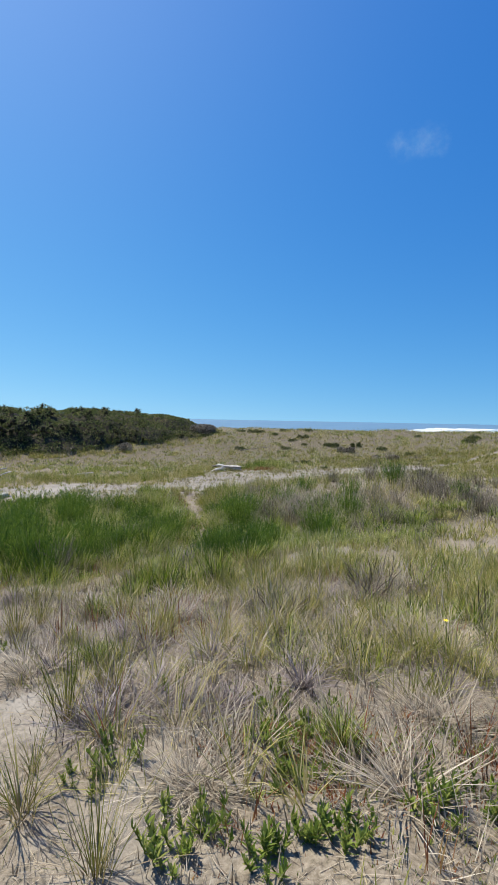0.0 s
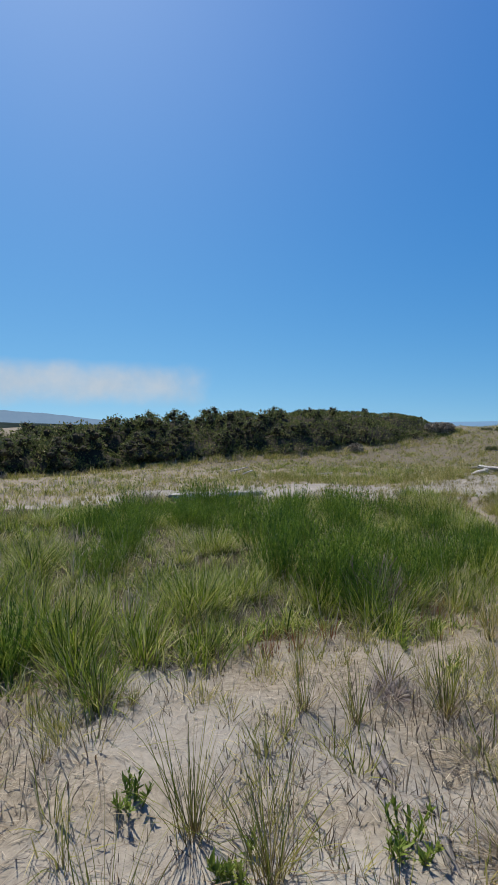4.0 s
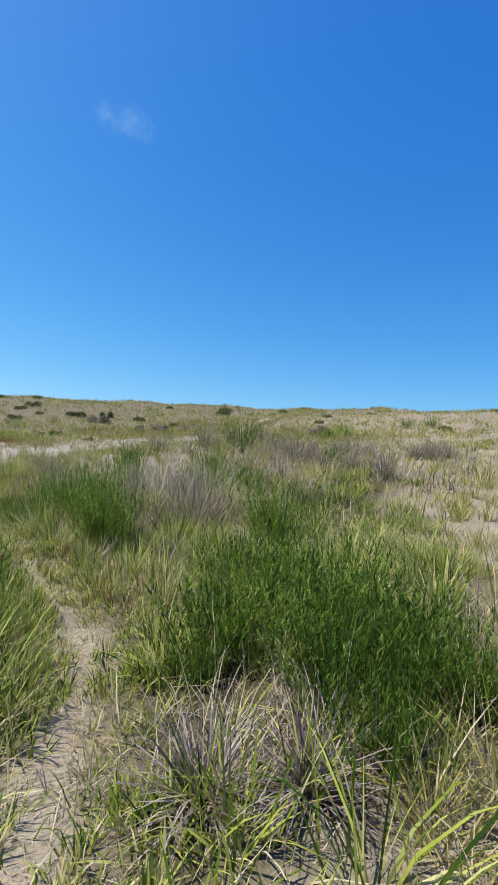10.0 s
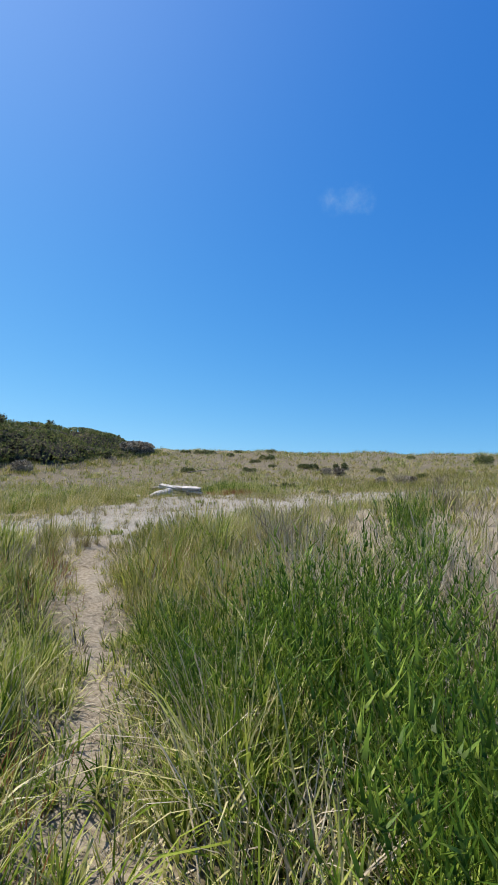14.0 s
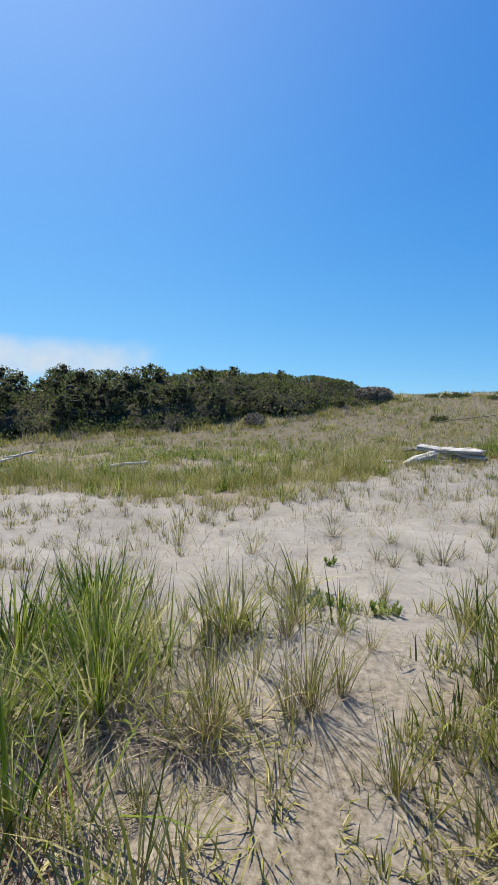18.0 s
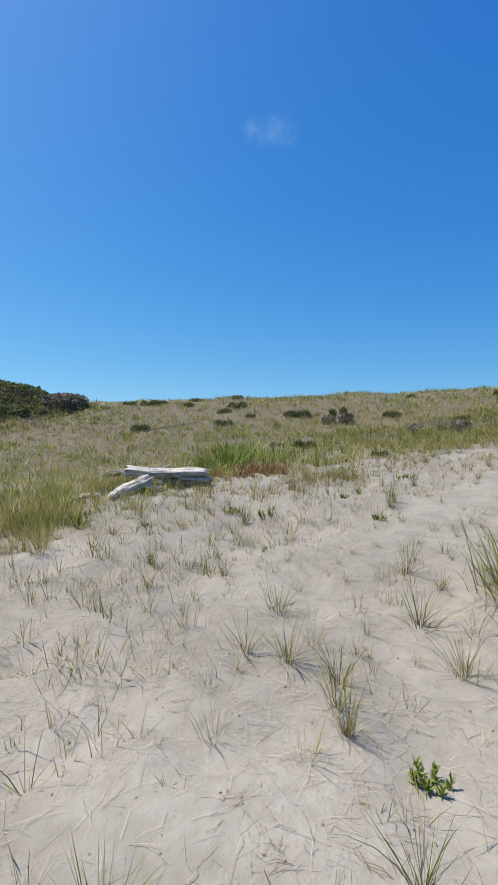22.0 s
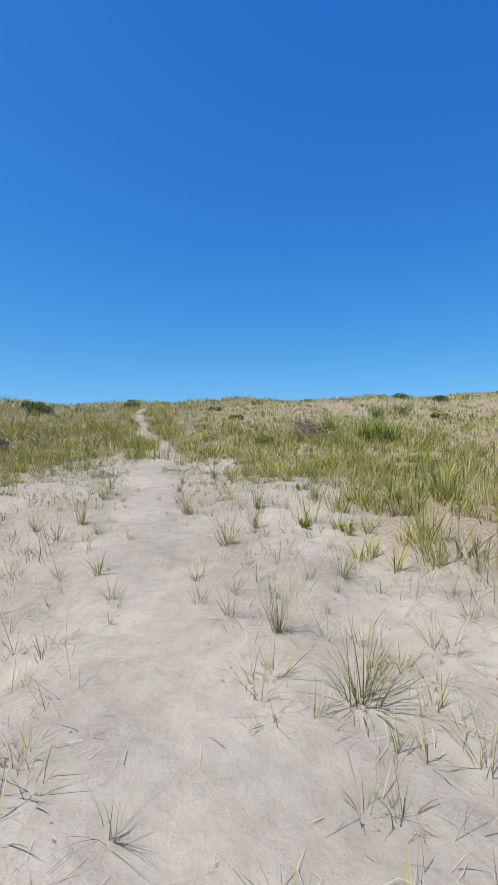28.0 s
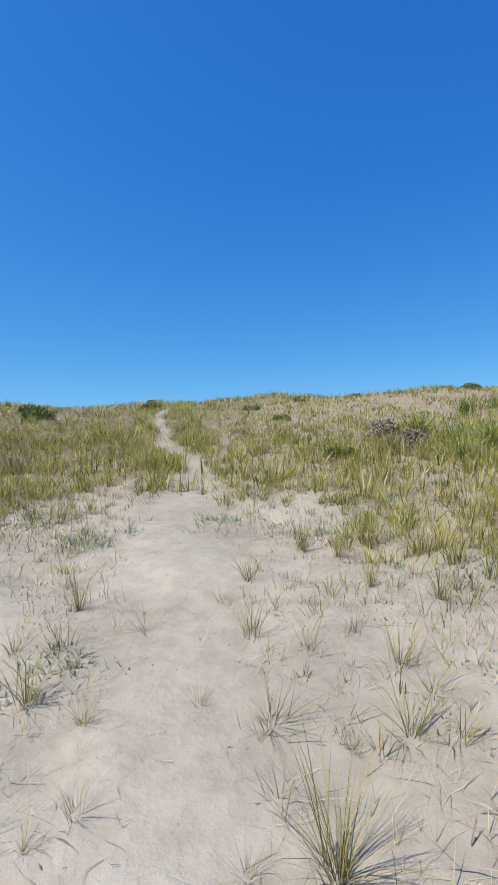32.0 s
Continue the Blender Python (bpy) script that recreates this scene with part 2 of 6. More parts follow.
def wood_material(name, dark, light, rough=0.85):
    m, n, l, b = material(name, rough)
    tc, mp = n.new("ShaderNodeTexCoord"), n.new("ShaderNodeMapping")
    mp.inputs["Scale"].default_value = (1.2, 22.0, 22.0)
    l.new(tc.outputs["Object"], mp.inputs[0])
    grain = noise_tex(n, l, 2.0, 6.0, 0.65, mp.outputs[0])
    blot = noise_tex(n, l, 3.0, 3.0, 0.5, tc.outputs["Object"])
    r = ramp(n, [(0.32, dark), (0.5, tuple((a + c) / 2 for a, c in zip(dark, light))), (0.66, light)])
    l.new(grain.outputs[0], r.inputs[0])
    col = mix(n, l, 0.4, r.outputs[0], mix(n, l, blot.outputs[0], (0.5, 0.48, 0.46), (1.0, 1.0, 1.0)), "MULTIPLY")
    l.new(col, b.inputs["Base Color"])
    bump = n.new("ShaderNodeBump")
    bump.inputs["Strength"].default_value, bump.inputs["Distance"].default_value = 0.7, 0.01
    l.new(grain.outputs[0], bump.inputs["Height"])
    l.new(bump.outputs[0], b.inputs["Normal"])
    return m


SAND = sand_material()
DRIFT = wood_material("driftwood", (0.12, 0.108, 0.098), (0.76, 0.73, 0.68))
WEATHERED = wood_material("weathered_wood", (0.062, 0.053, 0.048), (0.299, 0.273, 0.246))
BARK = wood_material("bark", (0.044, 0.033, 0.026), (0.148, 0.118, 0.096))
TWIG = wood_material("dead_twig", (0.111, 0.085, 0.059), (0.296, 0.244, 0.178))


def plain(name, stops, scale, rough=0.8, bump_by=0.0):
    m, n, l, b = material(name, rough)
    geo = n.new("ShaderNodeNewGeometry")
    t = noise_tex(n, l, scale, 6.0, 0.65, geo.outputs["Position"])
    r = ramp(n, stops)
    l.new(t.outputs[0], r.inputs[0])
    l.new(r.outputs[0], b.inputs["Base Color"])
    return m


SEA = plain("sea_water", [(0.35, (0.089, 0.178, 0.266)), (0.65, (0.133, 0.229, 0.318))], 0.02, 0.5)
SURF = plain("surf_foam", [(0.42, (0.222, 0.311, 0.37)), (0.52, (0.629, 0.651, 0.666))], 0.03, 0.8)


def haze_glow_material(name, low, high):
    """Far woods: sea haze is put into the colour, which glows by itself."""
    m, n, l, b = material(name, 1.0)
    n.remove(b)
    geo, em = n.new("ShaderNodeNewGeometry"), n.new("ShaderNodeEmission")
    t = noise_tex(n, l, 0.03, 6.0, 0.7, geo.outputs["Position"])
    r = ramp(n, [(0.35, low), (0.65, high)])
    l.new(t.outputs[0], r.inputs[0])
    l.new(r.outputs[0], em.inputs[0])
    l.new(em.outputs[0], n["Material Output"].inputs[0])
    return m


# Hill colours with the blue haze painted in, paler for the farther hill.
HILLS = haze_glow_material("far_woods", (0.063, 0.104, 0.163), (0.089, 0.137, 0.2))
HILLS_FAR = haze_glow_material("hazy_woods", (0.163, 0.252, 0.37), (0.185, 0.274, 0.392))
PETAL = plain("petal", [(0.3, (0.8, 0.55, 0.02)), (0.7, (0.85, 0.65, 0.03))], 40.0, 0.6)


def cloud_material(name, scale, cut, strength, low=(0.78, 0.86, 0.95)):
    m, n, l, b = material(name, 1.0)
    n.remove(b)
    tc = n.new("ShaderNodeTexCoord")
    uv = n.new("ShaderNodeUVMap")
    t = noise_tex(n, l, scale, 8.0, 0.6, tc.outputs["Object"])
    sep = n.new("ShaderNodeSeparateXYZ")
    l.new(uv.outputs[0], sep.inputs[0])
    edge = n.new("ShaderNodeMath")
    edge.operation = "MULTIPLY_ADD"
    l.new(sep.outputs[1], edge.inputs[0])
    edge.inputs[1].default_value = 0.8
    l.new(t.outputs[0], edge.inputs[2])
    fac = n.new("ShaderNodeMapRange")
    fac.interpolation_type = "SMOOTHSTEP"
    fac.inputs[1].default_value, fac.inputs[2].default_value = cut
    l.new(edge.outputs[0], fac.inputs[0])
    em, tr, sh = n.new("ShaderNodeEmission"), n.new("ShaderNodeBsdfTransparent"), n.new("ShaderNodeMixShader")
    puff = noise_tex(n, l, scale * 1.7, 5.0, 0.6, tc.outputs["Object"])
    shade = ramp(n, [(0.36, low), (0.62, tuple(0.5 * c + 0.5 for c in low))])
    l.new(puff.outputs[0], shade.inputs[0])
    l.new(shade.outputs[0], em.inputs[0])
    em.inputs[1].default_value = strength
    l.new(fac.outputs[0], sh.inputs[0])
    l.new(tr.outputs[0], sh.inputs[1])
    l.new(em.outputs[0], sh.inputs[2])
    l.new(sh.outputs[0], n["Material Output"].inputs[0])
    return m


CLOUD = cloud_material("cloud", 0.005, (0.8, 1.08), 0.66)
HAZE = cloud_material("cloud_bank", 0.0035, (0.55, 1.7), 0.58)
WISP = cloud_material("wisp", 0.012, (0.95, 3.0), 0.62, (0.5, 0.85, 1.0))

# ---- the lie of the land ----
CREST = [(-90, 82, 2.6), (-40, 76, 2.4), (0, 67, 1.92), (20, 58, 2.08), (33, 47, 2.15), (42, 33, 2.9), (46, 21, 3.5), (46.5, 13, 4.3), (45, 0, 3.9), (40, -30, 3.0), (30, -80, 2.6)]
MOUNDS = [(0, -1, 4.5, 0.59), (-6, -4, 9, 0.66), (6, -2, 8, 0.91), (-2.5, 5, 3, -0.09), (3, 6, 5, 0.1), (-10, 8, 8, 0.21), (-8, 24, 8, -0.16),
          (0, 20, 6, 0.14), (8, 24, 7, -0.04), (16, 14, 8, 0.59), (18, 28, 7, -0.19), (-20, 34, 12, -0.27), (-40, 40, 14, -1.84), (-20, 58, 10, -0.77),
          (14, 40, 7, -0.4), (0, 45, 10, -0.69), (3, 12, 4, -0.46), (-14, 56, 5, 1.9), (-7, 60.5, 3.5, 0.9), (-26, 53, 7, 3.0), (-45, 48, 9, 2.6),
          (0, 30.3, 1.8, 0.22), (6.5, 19.5, 2.4, 0.5), (2.2, 7.5, 1.5, 0.4), (-2.6, 4.6, 1.0, 0.17), (0.9, 24.2, 1.3, -0.15), (-1.8, 20.0, 1.0, 0.07),
          (10, 27.3, 1.3, 0.12), (8.1, 28.1, 0.7, -0.1), (-0.5, 13.1, 0.8, 0.12), (-4.4, 21.7, 1.2, -0.12)]
# bare sand beside the meadow, the trails, and the worn dune at the start
BEACH = [(-15.5, 13), (-13.5, 13.6), (-7.8, 19), (-3.6, 19.9), (-1.6, 19.6), (0.1, 20.4), (1.3, 21.8), (3, 23.2), (6.5, 24.5), (11.5, 27.1), (14.5, 30), (16, 32.2), (14, 33.2), (11, 33.3),
         (6, 32.5), (1.5, 31.2), (-1.2, 28.8), (-2.5, 26), (-4, 24.6), (-8.4, 25.4), (-12, 22), (-15, 17)]
DUNE_PATH = [(15, 31.6), (17.6, 33), (19.6, 35), (20.8, 35.6), (22.6, 36.4), (26, 38.4), (32, 41), (37, 43.5)]
SAND_PATH = [(1.8, 25.0), (3.2, 25.8), (5, 26.95), (6.8, 27.9), (9.5, 29.2), (13.8, 31.4)] + DUNE_PATH[1:]
TRAIL = [(-2.2, 7.5), (-1.65, 8.5), (-1.25, 9.2), (-0.78, 10.2), (-0.66, 11.0), (-0.6, 12.1), (-0.57, 13.0), (-0.75, 13.9), (-0.88, 14.9), (-0.95, 15.6), (-1.2, 17.2), (-1.35, 17.9), (-1.45, 18.6), (-1.28, 19.6)]
START_SAND = [(-6, 2.2), (-5.3, 3.8), (-4.3, 5.0), (-2.9, 6.5), (-1.6, 7.7), (-0.6, 7.7), (0.2, 7.4), (1.6, 8.4), (3, 8.5), (4.0, 8.7), (4.2, 8.1), (3, 7.5), (1.5, 6.9), (0.5, 6.2),
              (-0.8, 5.2), (-1.2, 3.6), (-0.6, 2.6), (-0.3, 1.4), (-1.5, 0.5), (-4, 0.8)]
WALK = [(0.0, 0.0), (-0.5, 1.1), (-1.1, 1.8), (-1.6, 2.2), (-2.1, 2.7), (-3.3, 4.3), (-3.1, 5.1), (-2.5, 6.0), (-1.9, 7.1), (-1.5, 8.3), (-1.0, 9.4), (-0.6, 10.7), (-0.5, 12.0), (-1.0, 16.0), (-1.2, 17.1), (-1.3, 17.9), (-1.1, 18.9), (-1.1, 19.9), (-1.1, 21.0), (-0.9, 22.0), (-0.6, 23.0), (-0.0, 23.9), (0.7, 24.6), (3.6, 26.2), (4.8, 26.8), (6.0, 27.4), (7.0, 27.9), (11, 30)]


def vnoise(x, y, scale, seed=0):
    """Smooth noise, 0 to 1, at points."""
    x, y = np.asarray(x, float) / scale + seed * 17.3, np.asarray(y, float) / scale - seed * 9.1
    ix, iy = np.floor(x), np.floor(y)
    fx, fy = x - ix, y - iy
    fx, fy = fx * fx * (3 - 2 * fx), fy * fy * (3 - 2 * fy)

    def h(a, b):
        v = np.sin(a * 127.1 + b * 311.7 + seed * 74.7) * 43758.5453
        return v - np.floor(v)

    return (h(ix, iy) * (1 - fx) + h(ix + 1, iy) * fx) * (1 - fy) + (h(ix, iy + 1) * (1 - fx) + h(ix + 1, iy + 1) * fx) * fy


def to_line(x, y, line):
    """Distance to a line of points."""
    best = np.full(np.shape(x), 1e9)
    for (ax, ay), (bx, by) in zip(line, line[1:]):
        dx, dy = bx - ax, by - ay
        u = np.clip(((x - ax) * dx + (y - ay) * dy) / (dx * dx + dy * dy), 0, 1)
        best = np.minimum(best, np.hypot(x - ax - u * dx, y - ay - u * dy))
    return best


def in_ring(x, y, ring):
    """Distance to the edge of a closed ring, positive inside."""
    inside = np.zeros(np.shape(x), bool)
    for (ax, ay), (bx, by) in zip(ring, ring[1:] + ring[:1]):
        inside ^= ((ay > y) != (by > y)) & (x < (bx - ax) * (y - ay) / ((by - ay) or 1e-9) + ax)
    return np.where(inside, 1, -1) * to_line(x, y, ring + ring[:1])


def ridge(x, y):
    best, top, side = np.full(x.shape, 1e9), np.zeros(x.shape), np.zeros(x.shape)
    for (ax, ay, ah), (bx, by, bh) in zip(CREST, CREST[1:]):
        dx, dy = bx - ax, by - ay
        u = np.clip(((x - ax) * dx + (y - ay) * dy) / (dx * dx + dy * dy), 0, 1)
        px, py = x - ax - u * dx, y - ay - u * dy
        q = np.hypot(px, py)
        m = q < best
        best, top, side = np.where(m, q, best), np.where(m, ah + u * (bh - ah), top), np.where(m, np.sign(dx * py - dy * px), side)
    return np.where(side > 0, top - (top + 7) * (1 - np.exp(-((best / 45.0) ** 2))), top * np.exp(-((best / 20.0) ** 2))), np.where(side > 0, best, -best)


def land(x, y):
    x, y = np.asarray(x, float), np.asarray(y, float)
    z, _ = ridge(x, y)
    for a, b, r, h in MOUNDS:
        z = z + h * np.exp(-((x - a) ** 2 + (y - b) ** 2) / (2 * r * r))
    return z


def bare(x, y):
    """Bare sand: 1 in the open, 0 under growth."""
    x, y = np.asarray(x, float), np.asarray(y, float)
    wx = x + 1.5 * (vnoise(x, y, 2.3, 1) - 0.5) + 0.6 * (vnoise(x, y, 0.7, 2) - 0.5)
    wy = y + 1.5 * (vnoise(x, y, 2.3, 3) - 0.5) + 0.6 * (vnoise(x, y, 0.7, 4) - 0.5)
    s = in_ring(wx, wy, BEACH) / 0.9 + 0.35
    s = np.maximum(s, (0.3 - to_line(x * 0.7 + wx * 0.3, y * 0.7 + wy * 0.3, DUNE_PATH)) / 0.16)
    s = np.maximum(s, np.minimum(0.6, (0.03 + 0.03 * np.clip(y - 15.2, 0, 1) - to_line(x * 0.6 + wx * 0.4, y * 0.6 + wy * 0.4, TRAIL)) / 0.15))
    s = np.maximum(s, in_ring(x * 0.5 + wx * 0.5, y * 0.5 + wy * 0.5, START_SAND) / 0.7 + 0.3)
    return np.clip(s, 0, 1)


def ground_at(x, y):
    """The ground, with its hummocks and footprints."""
    x, y = np.asarray(x, float), np.asarray(y, float)
    z = land(x, y)
    near = np.exp(-((to_line(x, y, WALK) / 30) ** 2))
    z = z + near * (0.16 * (vnoise(x, y, 1.7, 5) - 0.5) + 0.07 * (vnoise(x, y, 0.6, 6) - 0.5))
    foot = vnoise(x, y, 0.26, 7)
    z = z - near * 0.06 * np.clip((foot - 0.6) / 0.25, 0, 1) + near * 0.018 * (vnoise(x, y, 0.17, 8) - 0.5)
    far = np.clip((np.hypot(x, y) - 60) / 100, 0, 1)
    crest = np.exp(-((ridge(x, y)[1] / 14) ** 2))
    z = z + crest * (0.5 * (vnoise(x, y, 5, 13) - 0.5) + 0.3 * (vnoise(x, y, 2.2, 14) - 0.5))
    return z + far * 0.8 * (vnoise(x, y, 9, 9) - 0.5)


def spread(lo, hi, fine, a, b):
    """Grid lines: fine between a and b, ever wider beyond."""
    mid = list(np.arange(a, b, fine))
    out, step, v = [], fine, b
    while v < hi:
        out.append(v)
        step *= 1.09
        v += step
    back, step, v = [], fine, a - fine
    while v > lo:
        back.append(v)
        step *= 1.09
        v -= step
    return np.array([lo] + back[::-1] + mid + out + [hi])


def mesh_from(name, verts, faces_flat, sizes, uvs=None, smooth=True):
    me = bpy.data.meshes.new(name)
    me.vertices.add(len(verts))
    me.vertices.foreach_set("co", np.ascontiguousarray(verts, np.float32).ravel())
    me.loops.add(len(faces_flat))
    me.loops.foreach_set("vertex_index", np.ascontiguousarray(faces_flat, np.int32))
    starts = np.r_[0, np.cumsum(sizes)[:-1]].astype(np.int32)
    me.polygons.add(len(sizes))
    me.polygons.foreach_set("loop_start", starts)
    if smooth:
        me.polygons.foreach_set("use_smooth", np.ones(len(sizes), bool))
    if uvs is not None:
        lay = me.uv_layers.new(name="UVMap")
        lay.data.foreach_set("uv", np.ascontiguousarray(uvs[faces_flat], np.float32).ravel())
    me.update(calc_edges=True)
    return me


def grid_mesh(name, gx, gy, zfun):
    X, Y = np.meshgrid(gx, gy)
    x, y = X.ravel(), Y.ravel()
    w, h = len(gx), len(gy)
    i = (np.arange(h - 1)[:, None] * w + np.arange(w - 1)[None]).ravel()
    f = np.stack([i, i + 1, i + 1 + w, i + w], 1).ravel()
    return mesh_from(name, np.stack([x, y, zfun(x, y)], 1), f, np.full(len(i), 4)), x, y


def part(name, me, mat, parent=None, label=""):
    ob = new(name, me)
    if mat is not None and not me.materials:
        me.materials.append(mat)
    if parent is not None:
        ob.parent = parent
    if label:
        ob["label"] = label
    return ob


# ---- ground, sea and distance ----
me, gx, gy = grid_mesh("ground", spread(-3500, 3500, 0.13, -6, 12), spread(-3500, 3500, 0.13, 0, 34), ground_at)
attr = me.attributes.new("cover", "FLOAT", "POINT")
open_sand = bare(gx, gy)
blot = vnoise(gx, gy, 0.9, 11) * 0.6 + vnoise(gx, gy, 0.25, 12) * 0.4
thatch = np.clip(1.5 + in_ring(gx, gy, START_SAND), 0, 1) * np.clip((blot - 0.2) * 2.6, 0, 0.92)
attr.data.foreach_set("value", np.clip(np.maximum(np.maximum(((1 - open_sand) * 1.35 - 0.35) * (0.6 + 0.6 * blot), thatch), 1.1 * blot * np.exp(-((to_line(gx, gy, TRAIL) / 0.45) ** 2))), 0, 1).astype(np.float32))
attr = me.attributes.new("gap_shade", "FLOAT", "POINT")
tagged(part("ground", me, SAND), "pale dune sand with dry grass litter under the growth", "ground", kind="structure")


def sea_level(x, y):
    return np.full(np.shape(x), -4.0)


me, _, _ = grid_mesh("water", np.linspace(-4000, 4000, 9), np.linspace(-4000, 4500, 9), sea_level)
tagged(part("water", me, SEA), "blue sea beyond the dune ridge", "sea", kind="structure")
surf_line = [(130, 345), (190, 310), (260, 250), (420, 60), (520, -300)]
for k, (off, wide) in enumerate(((0, 34), (70, 26), (150, 40), (250, 30))):
    vs, fs = [], []
    pts = []
    for (ax, ay), (bx, by) in zip(surf_line, surf_line[1:]):
        for u in np.linspace(0, 1, 24, endpoint=False):
            n2 = Vector((ay - by, bx - ax)).normalized() * -1
            pts.append((ax + u * (bx - ax), ay + u * (by - ay), n2))
    for q, (x, y, n2) in enumerate(pts):
        w0 = off + 30 * float(vnoise(x, y, 60, 20 + k))
        w1 = w0 + wide * (0.3 + float(vnoise(x, y, 35, 30 + k)))
        vs += [(x + n2[0] * -w0, y + n2[1] * -w0, -3.95), (x + n2[0] * -(w0 + w1) / 2, y + n2[1] * -(w0 + w1) / 2, -2.9), (x + n2[0] * -w1, y + n2[1] * -w1, -3.95)]
        if q:
            b0 = 3 * (q - 1)
            fs += [b0, b0 + 3, b0 + 4, b0 + 1, b0 + 1, b0 + 4, b0 + 5, b0 + 2]
    sf = part("surf", mesh_from("surf", np.array(vs), np.array(fs), np.full(len(fs) // 4, 4)), SURF)
    tagged(sf, "white foaming breaker on the blue sea", "wave", "line of breakers", "structure")


def far_hill(name, mat, dist, yaw0, yaw1, tops, label, rough=1.0):
    """A long wooded hill, far off, between two bearings (degrees to the left of +y)."""
    n = 90
    a = np.radians(np.linspace(yaw0, yaw1, n))
    h = np.interp(np.linspace(0, 1, n), np.linspace(0, 1, len(tops)), tops) + rough * (3.5 * vnoise(np.arange(n) * 1.0, np.zeros(n), 1.3, 40) + 9 * (vnoise(np.arange(n) * 1.0, np.zeros(n), 7, 41) - 0.5))
    rows = []
    for back, up in ((0, 0), (25, 0.55), (60, 0.85), (110, 1.0), (300, 0.2)):
        rows.append(np.stack([-np.sin(a) * (dist + back), np.cos(a) * (dist + back), -2 + h * up], 1))
    v = np.concatenate(rows)
    i = (np.arange(4)[:, None] * n + np.arange(n - 1)[None]).ravel()
    f = np.stack([i, i + 1, i + 1 + n, i + n], 1).ravel()
    tagged(part(name, mesh_from(name, v, f, np.full(len(i), 4)), mat), label, "hill", kind="structure")


# These woods glow dimly by themselves, daylight put into the colour.
WOODS = haze_glow_material("low_woods", (0.022, 0.034, 0.036), (0.05, 0.068, 0.066))
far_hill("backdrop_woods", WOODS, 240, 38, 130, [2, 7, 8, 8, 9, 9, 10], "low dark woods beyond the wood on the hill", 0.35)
far_hill("backdrop_hill_1", HILLS, 1300, 57, 125, [0, 34, 44, 48, 52, 70, 90], "wooded hill, distance haze put into its blue colour")
far_hill("backdrop_hill_2", HILLS_FAR, 2200, 36, 85, [0, 55, 84, 92, 88, 80], "farther hill, haze put into its pale colour")


def cloud(name, mat, dist, yaw, up, wide, high, label):
    """A cloud far behind the hills: a bowed sheet, densest in its middle."""
    n, k = 40, 16
    u, v = np.meshgrid(np.linspace(-1, 1, n), np.linspace(-1, 1, k))
    u, v = u.ravel(), v.ravel()
    a = np.radians(yaw) - u * np.radians(wide) / 2
    e = np.radians(up) + v * np.radians(high) / 2
    bulge = dist - 60 * (1 - u * u) * (1 - v * v)
    co = np.stack([-np.sin(a) * np.cos(e) * bulge, np.cos(a) * np.cos(e) * bulge, np.sin(e) * bulge], 1)
    uv = np.stack([u, (1 - u**4) * (1 - np.abs(v) ** 2.2)], 1)
    i = (np.arange(k - 1)[:, None] * n + np.arange(n - 1)[None]).ravel()
    f = np.stack([i, i + 1, i + 1 + n, i + n], 1).ravel()
    ob = part(name, mesh_from(name, co, f, np.full(len(i), 4), uv), mat)
    ob.visible_shadow = False
    tagged(ob, label, "cloud", kind="structure")


cloud("backdrop_cloud_1", CLOUD, 3000, 68, 8.0, 30, 10, "white heaped cloud low over the hills")
cloud("backdrop_cloud_2", HAZE, 3100, 47, 4.9, 42, 6, "long flat bank of white cloud over the hill")
cloud("backdrop_cloud_3", WISP, 3100, -21.8, 29, 9, 5, "small thin wisp of cloud in blue sky")

# ---- growth ----
rng = np.random.default_rng(7)
ground = bpy.data.objects["ground"]


def blades(name, x, y, z, height, width, heading, lean, bend, segs):
    """One mesh of grass blades: each a narrow strip that bends over as it rises."""
    n = len(x)
    k = np.arange(segs + 1) / segs
    th = lean[:, None] + bend[:, None] * k[None, 1:]
    step = height[:, None] / segs
    hor = np.concatenate([np.zeros((n, 1)), np.cumsum(np.sin(th) * step, 1)], 1)
    ver = np.concatenate([np.zeros((n, 1)), np.cumsum(np.cos(th) * step, 1)], 1)
    cx, cy = x[:, None] + hor * np.cos(heading)[:, None], y[:, None] + hor * np.sin(heading)[:, None]
    cz = z[:, None] + ver
    face = heading + np.pi / 2 + rng.normal(0, 0.5, n)
    w = width[:, None] * (1 - k[None, :-1] ** 1.5 * 0.75) / 2
    ox, oy = np.cos(face)[:, None] * w, np.sin(face)[:, None] * w
    left = np.stack([cx[:, :-1] - ox, cy[:, :-1] - oy, cz[:, :-1]], 2)
    right = np.stack([cx[:, :-1] + ox, cy[:, :-1] + oy, cz[:, :-1]], 2)
    tip = np.stack([cx[:, -1], cy[:, -1], cz[:, -1]], 1)
    per = 2 * segs + 1
    v = np.zeros((n, per, 3))
    v[:, 0:2 * segs:2], v[:, 1:2 * segs:2], v[:, -1] = left, right, tip
    uv = np.zeros((n, per, 2))
    uv[:, 0:2 * segs:2, 1] = uv[:, 1:2 * segs:2, 1] = k[None, :-1]
    uv[:, 1:2 * segs:2, 0], uv[:, -1] = 1, (0.5, 1)
    loc, sizes = [], []
    for q in range(segs - 1):
        loc += [2 * q, 2 * q + 1, 2 * q + 3, 2 * q + 2]
        sizes.append(4)
    loc += [2 * segs - 2, 2 * segs - 1, 2 * segs]
    sizes.append(3)
    f = (np.arange(n)[:, None] * per + np.array(loc)[None]).ravel()
    return mesh_from(name, v.reshape(-1, 3), f, np.tile(sizes, n), uv.reshape(-1, 2))


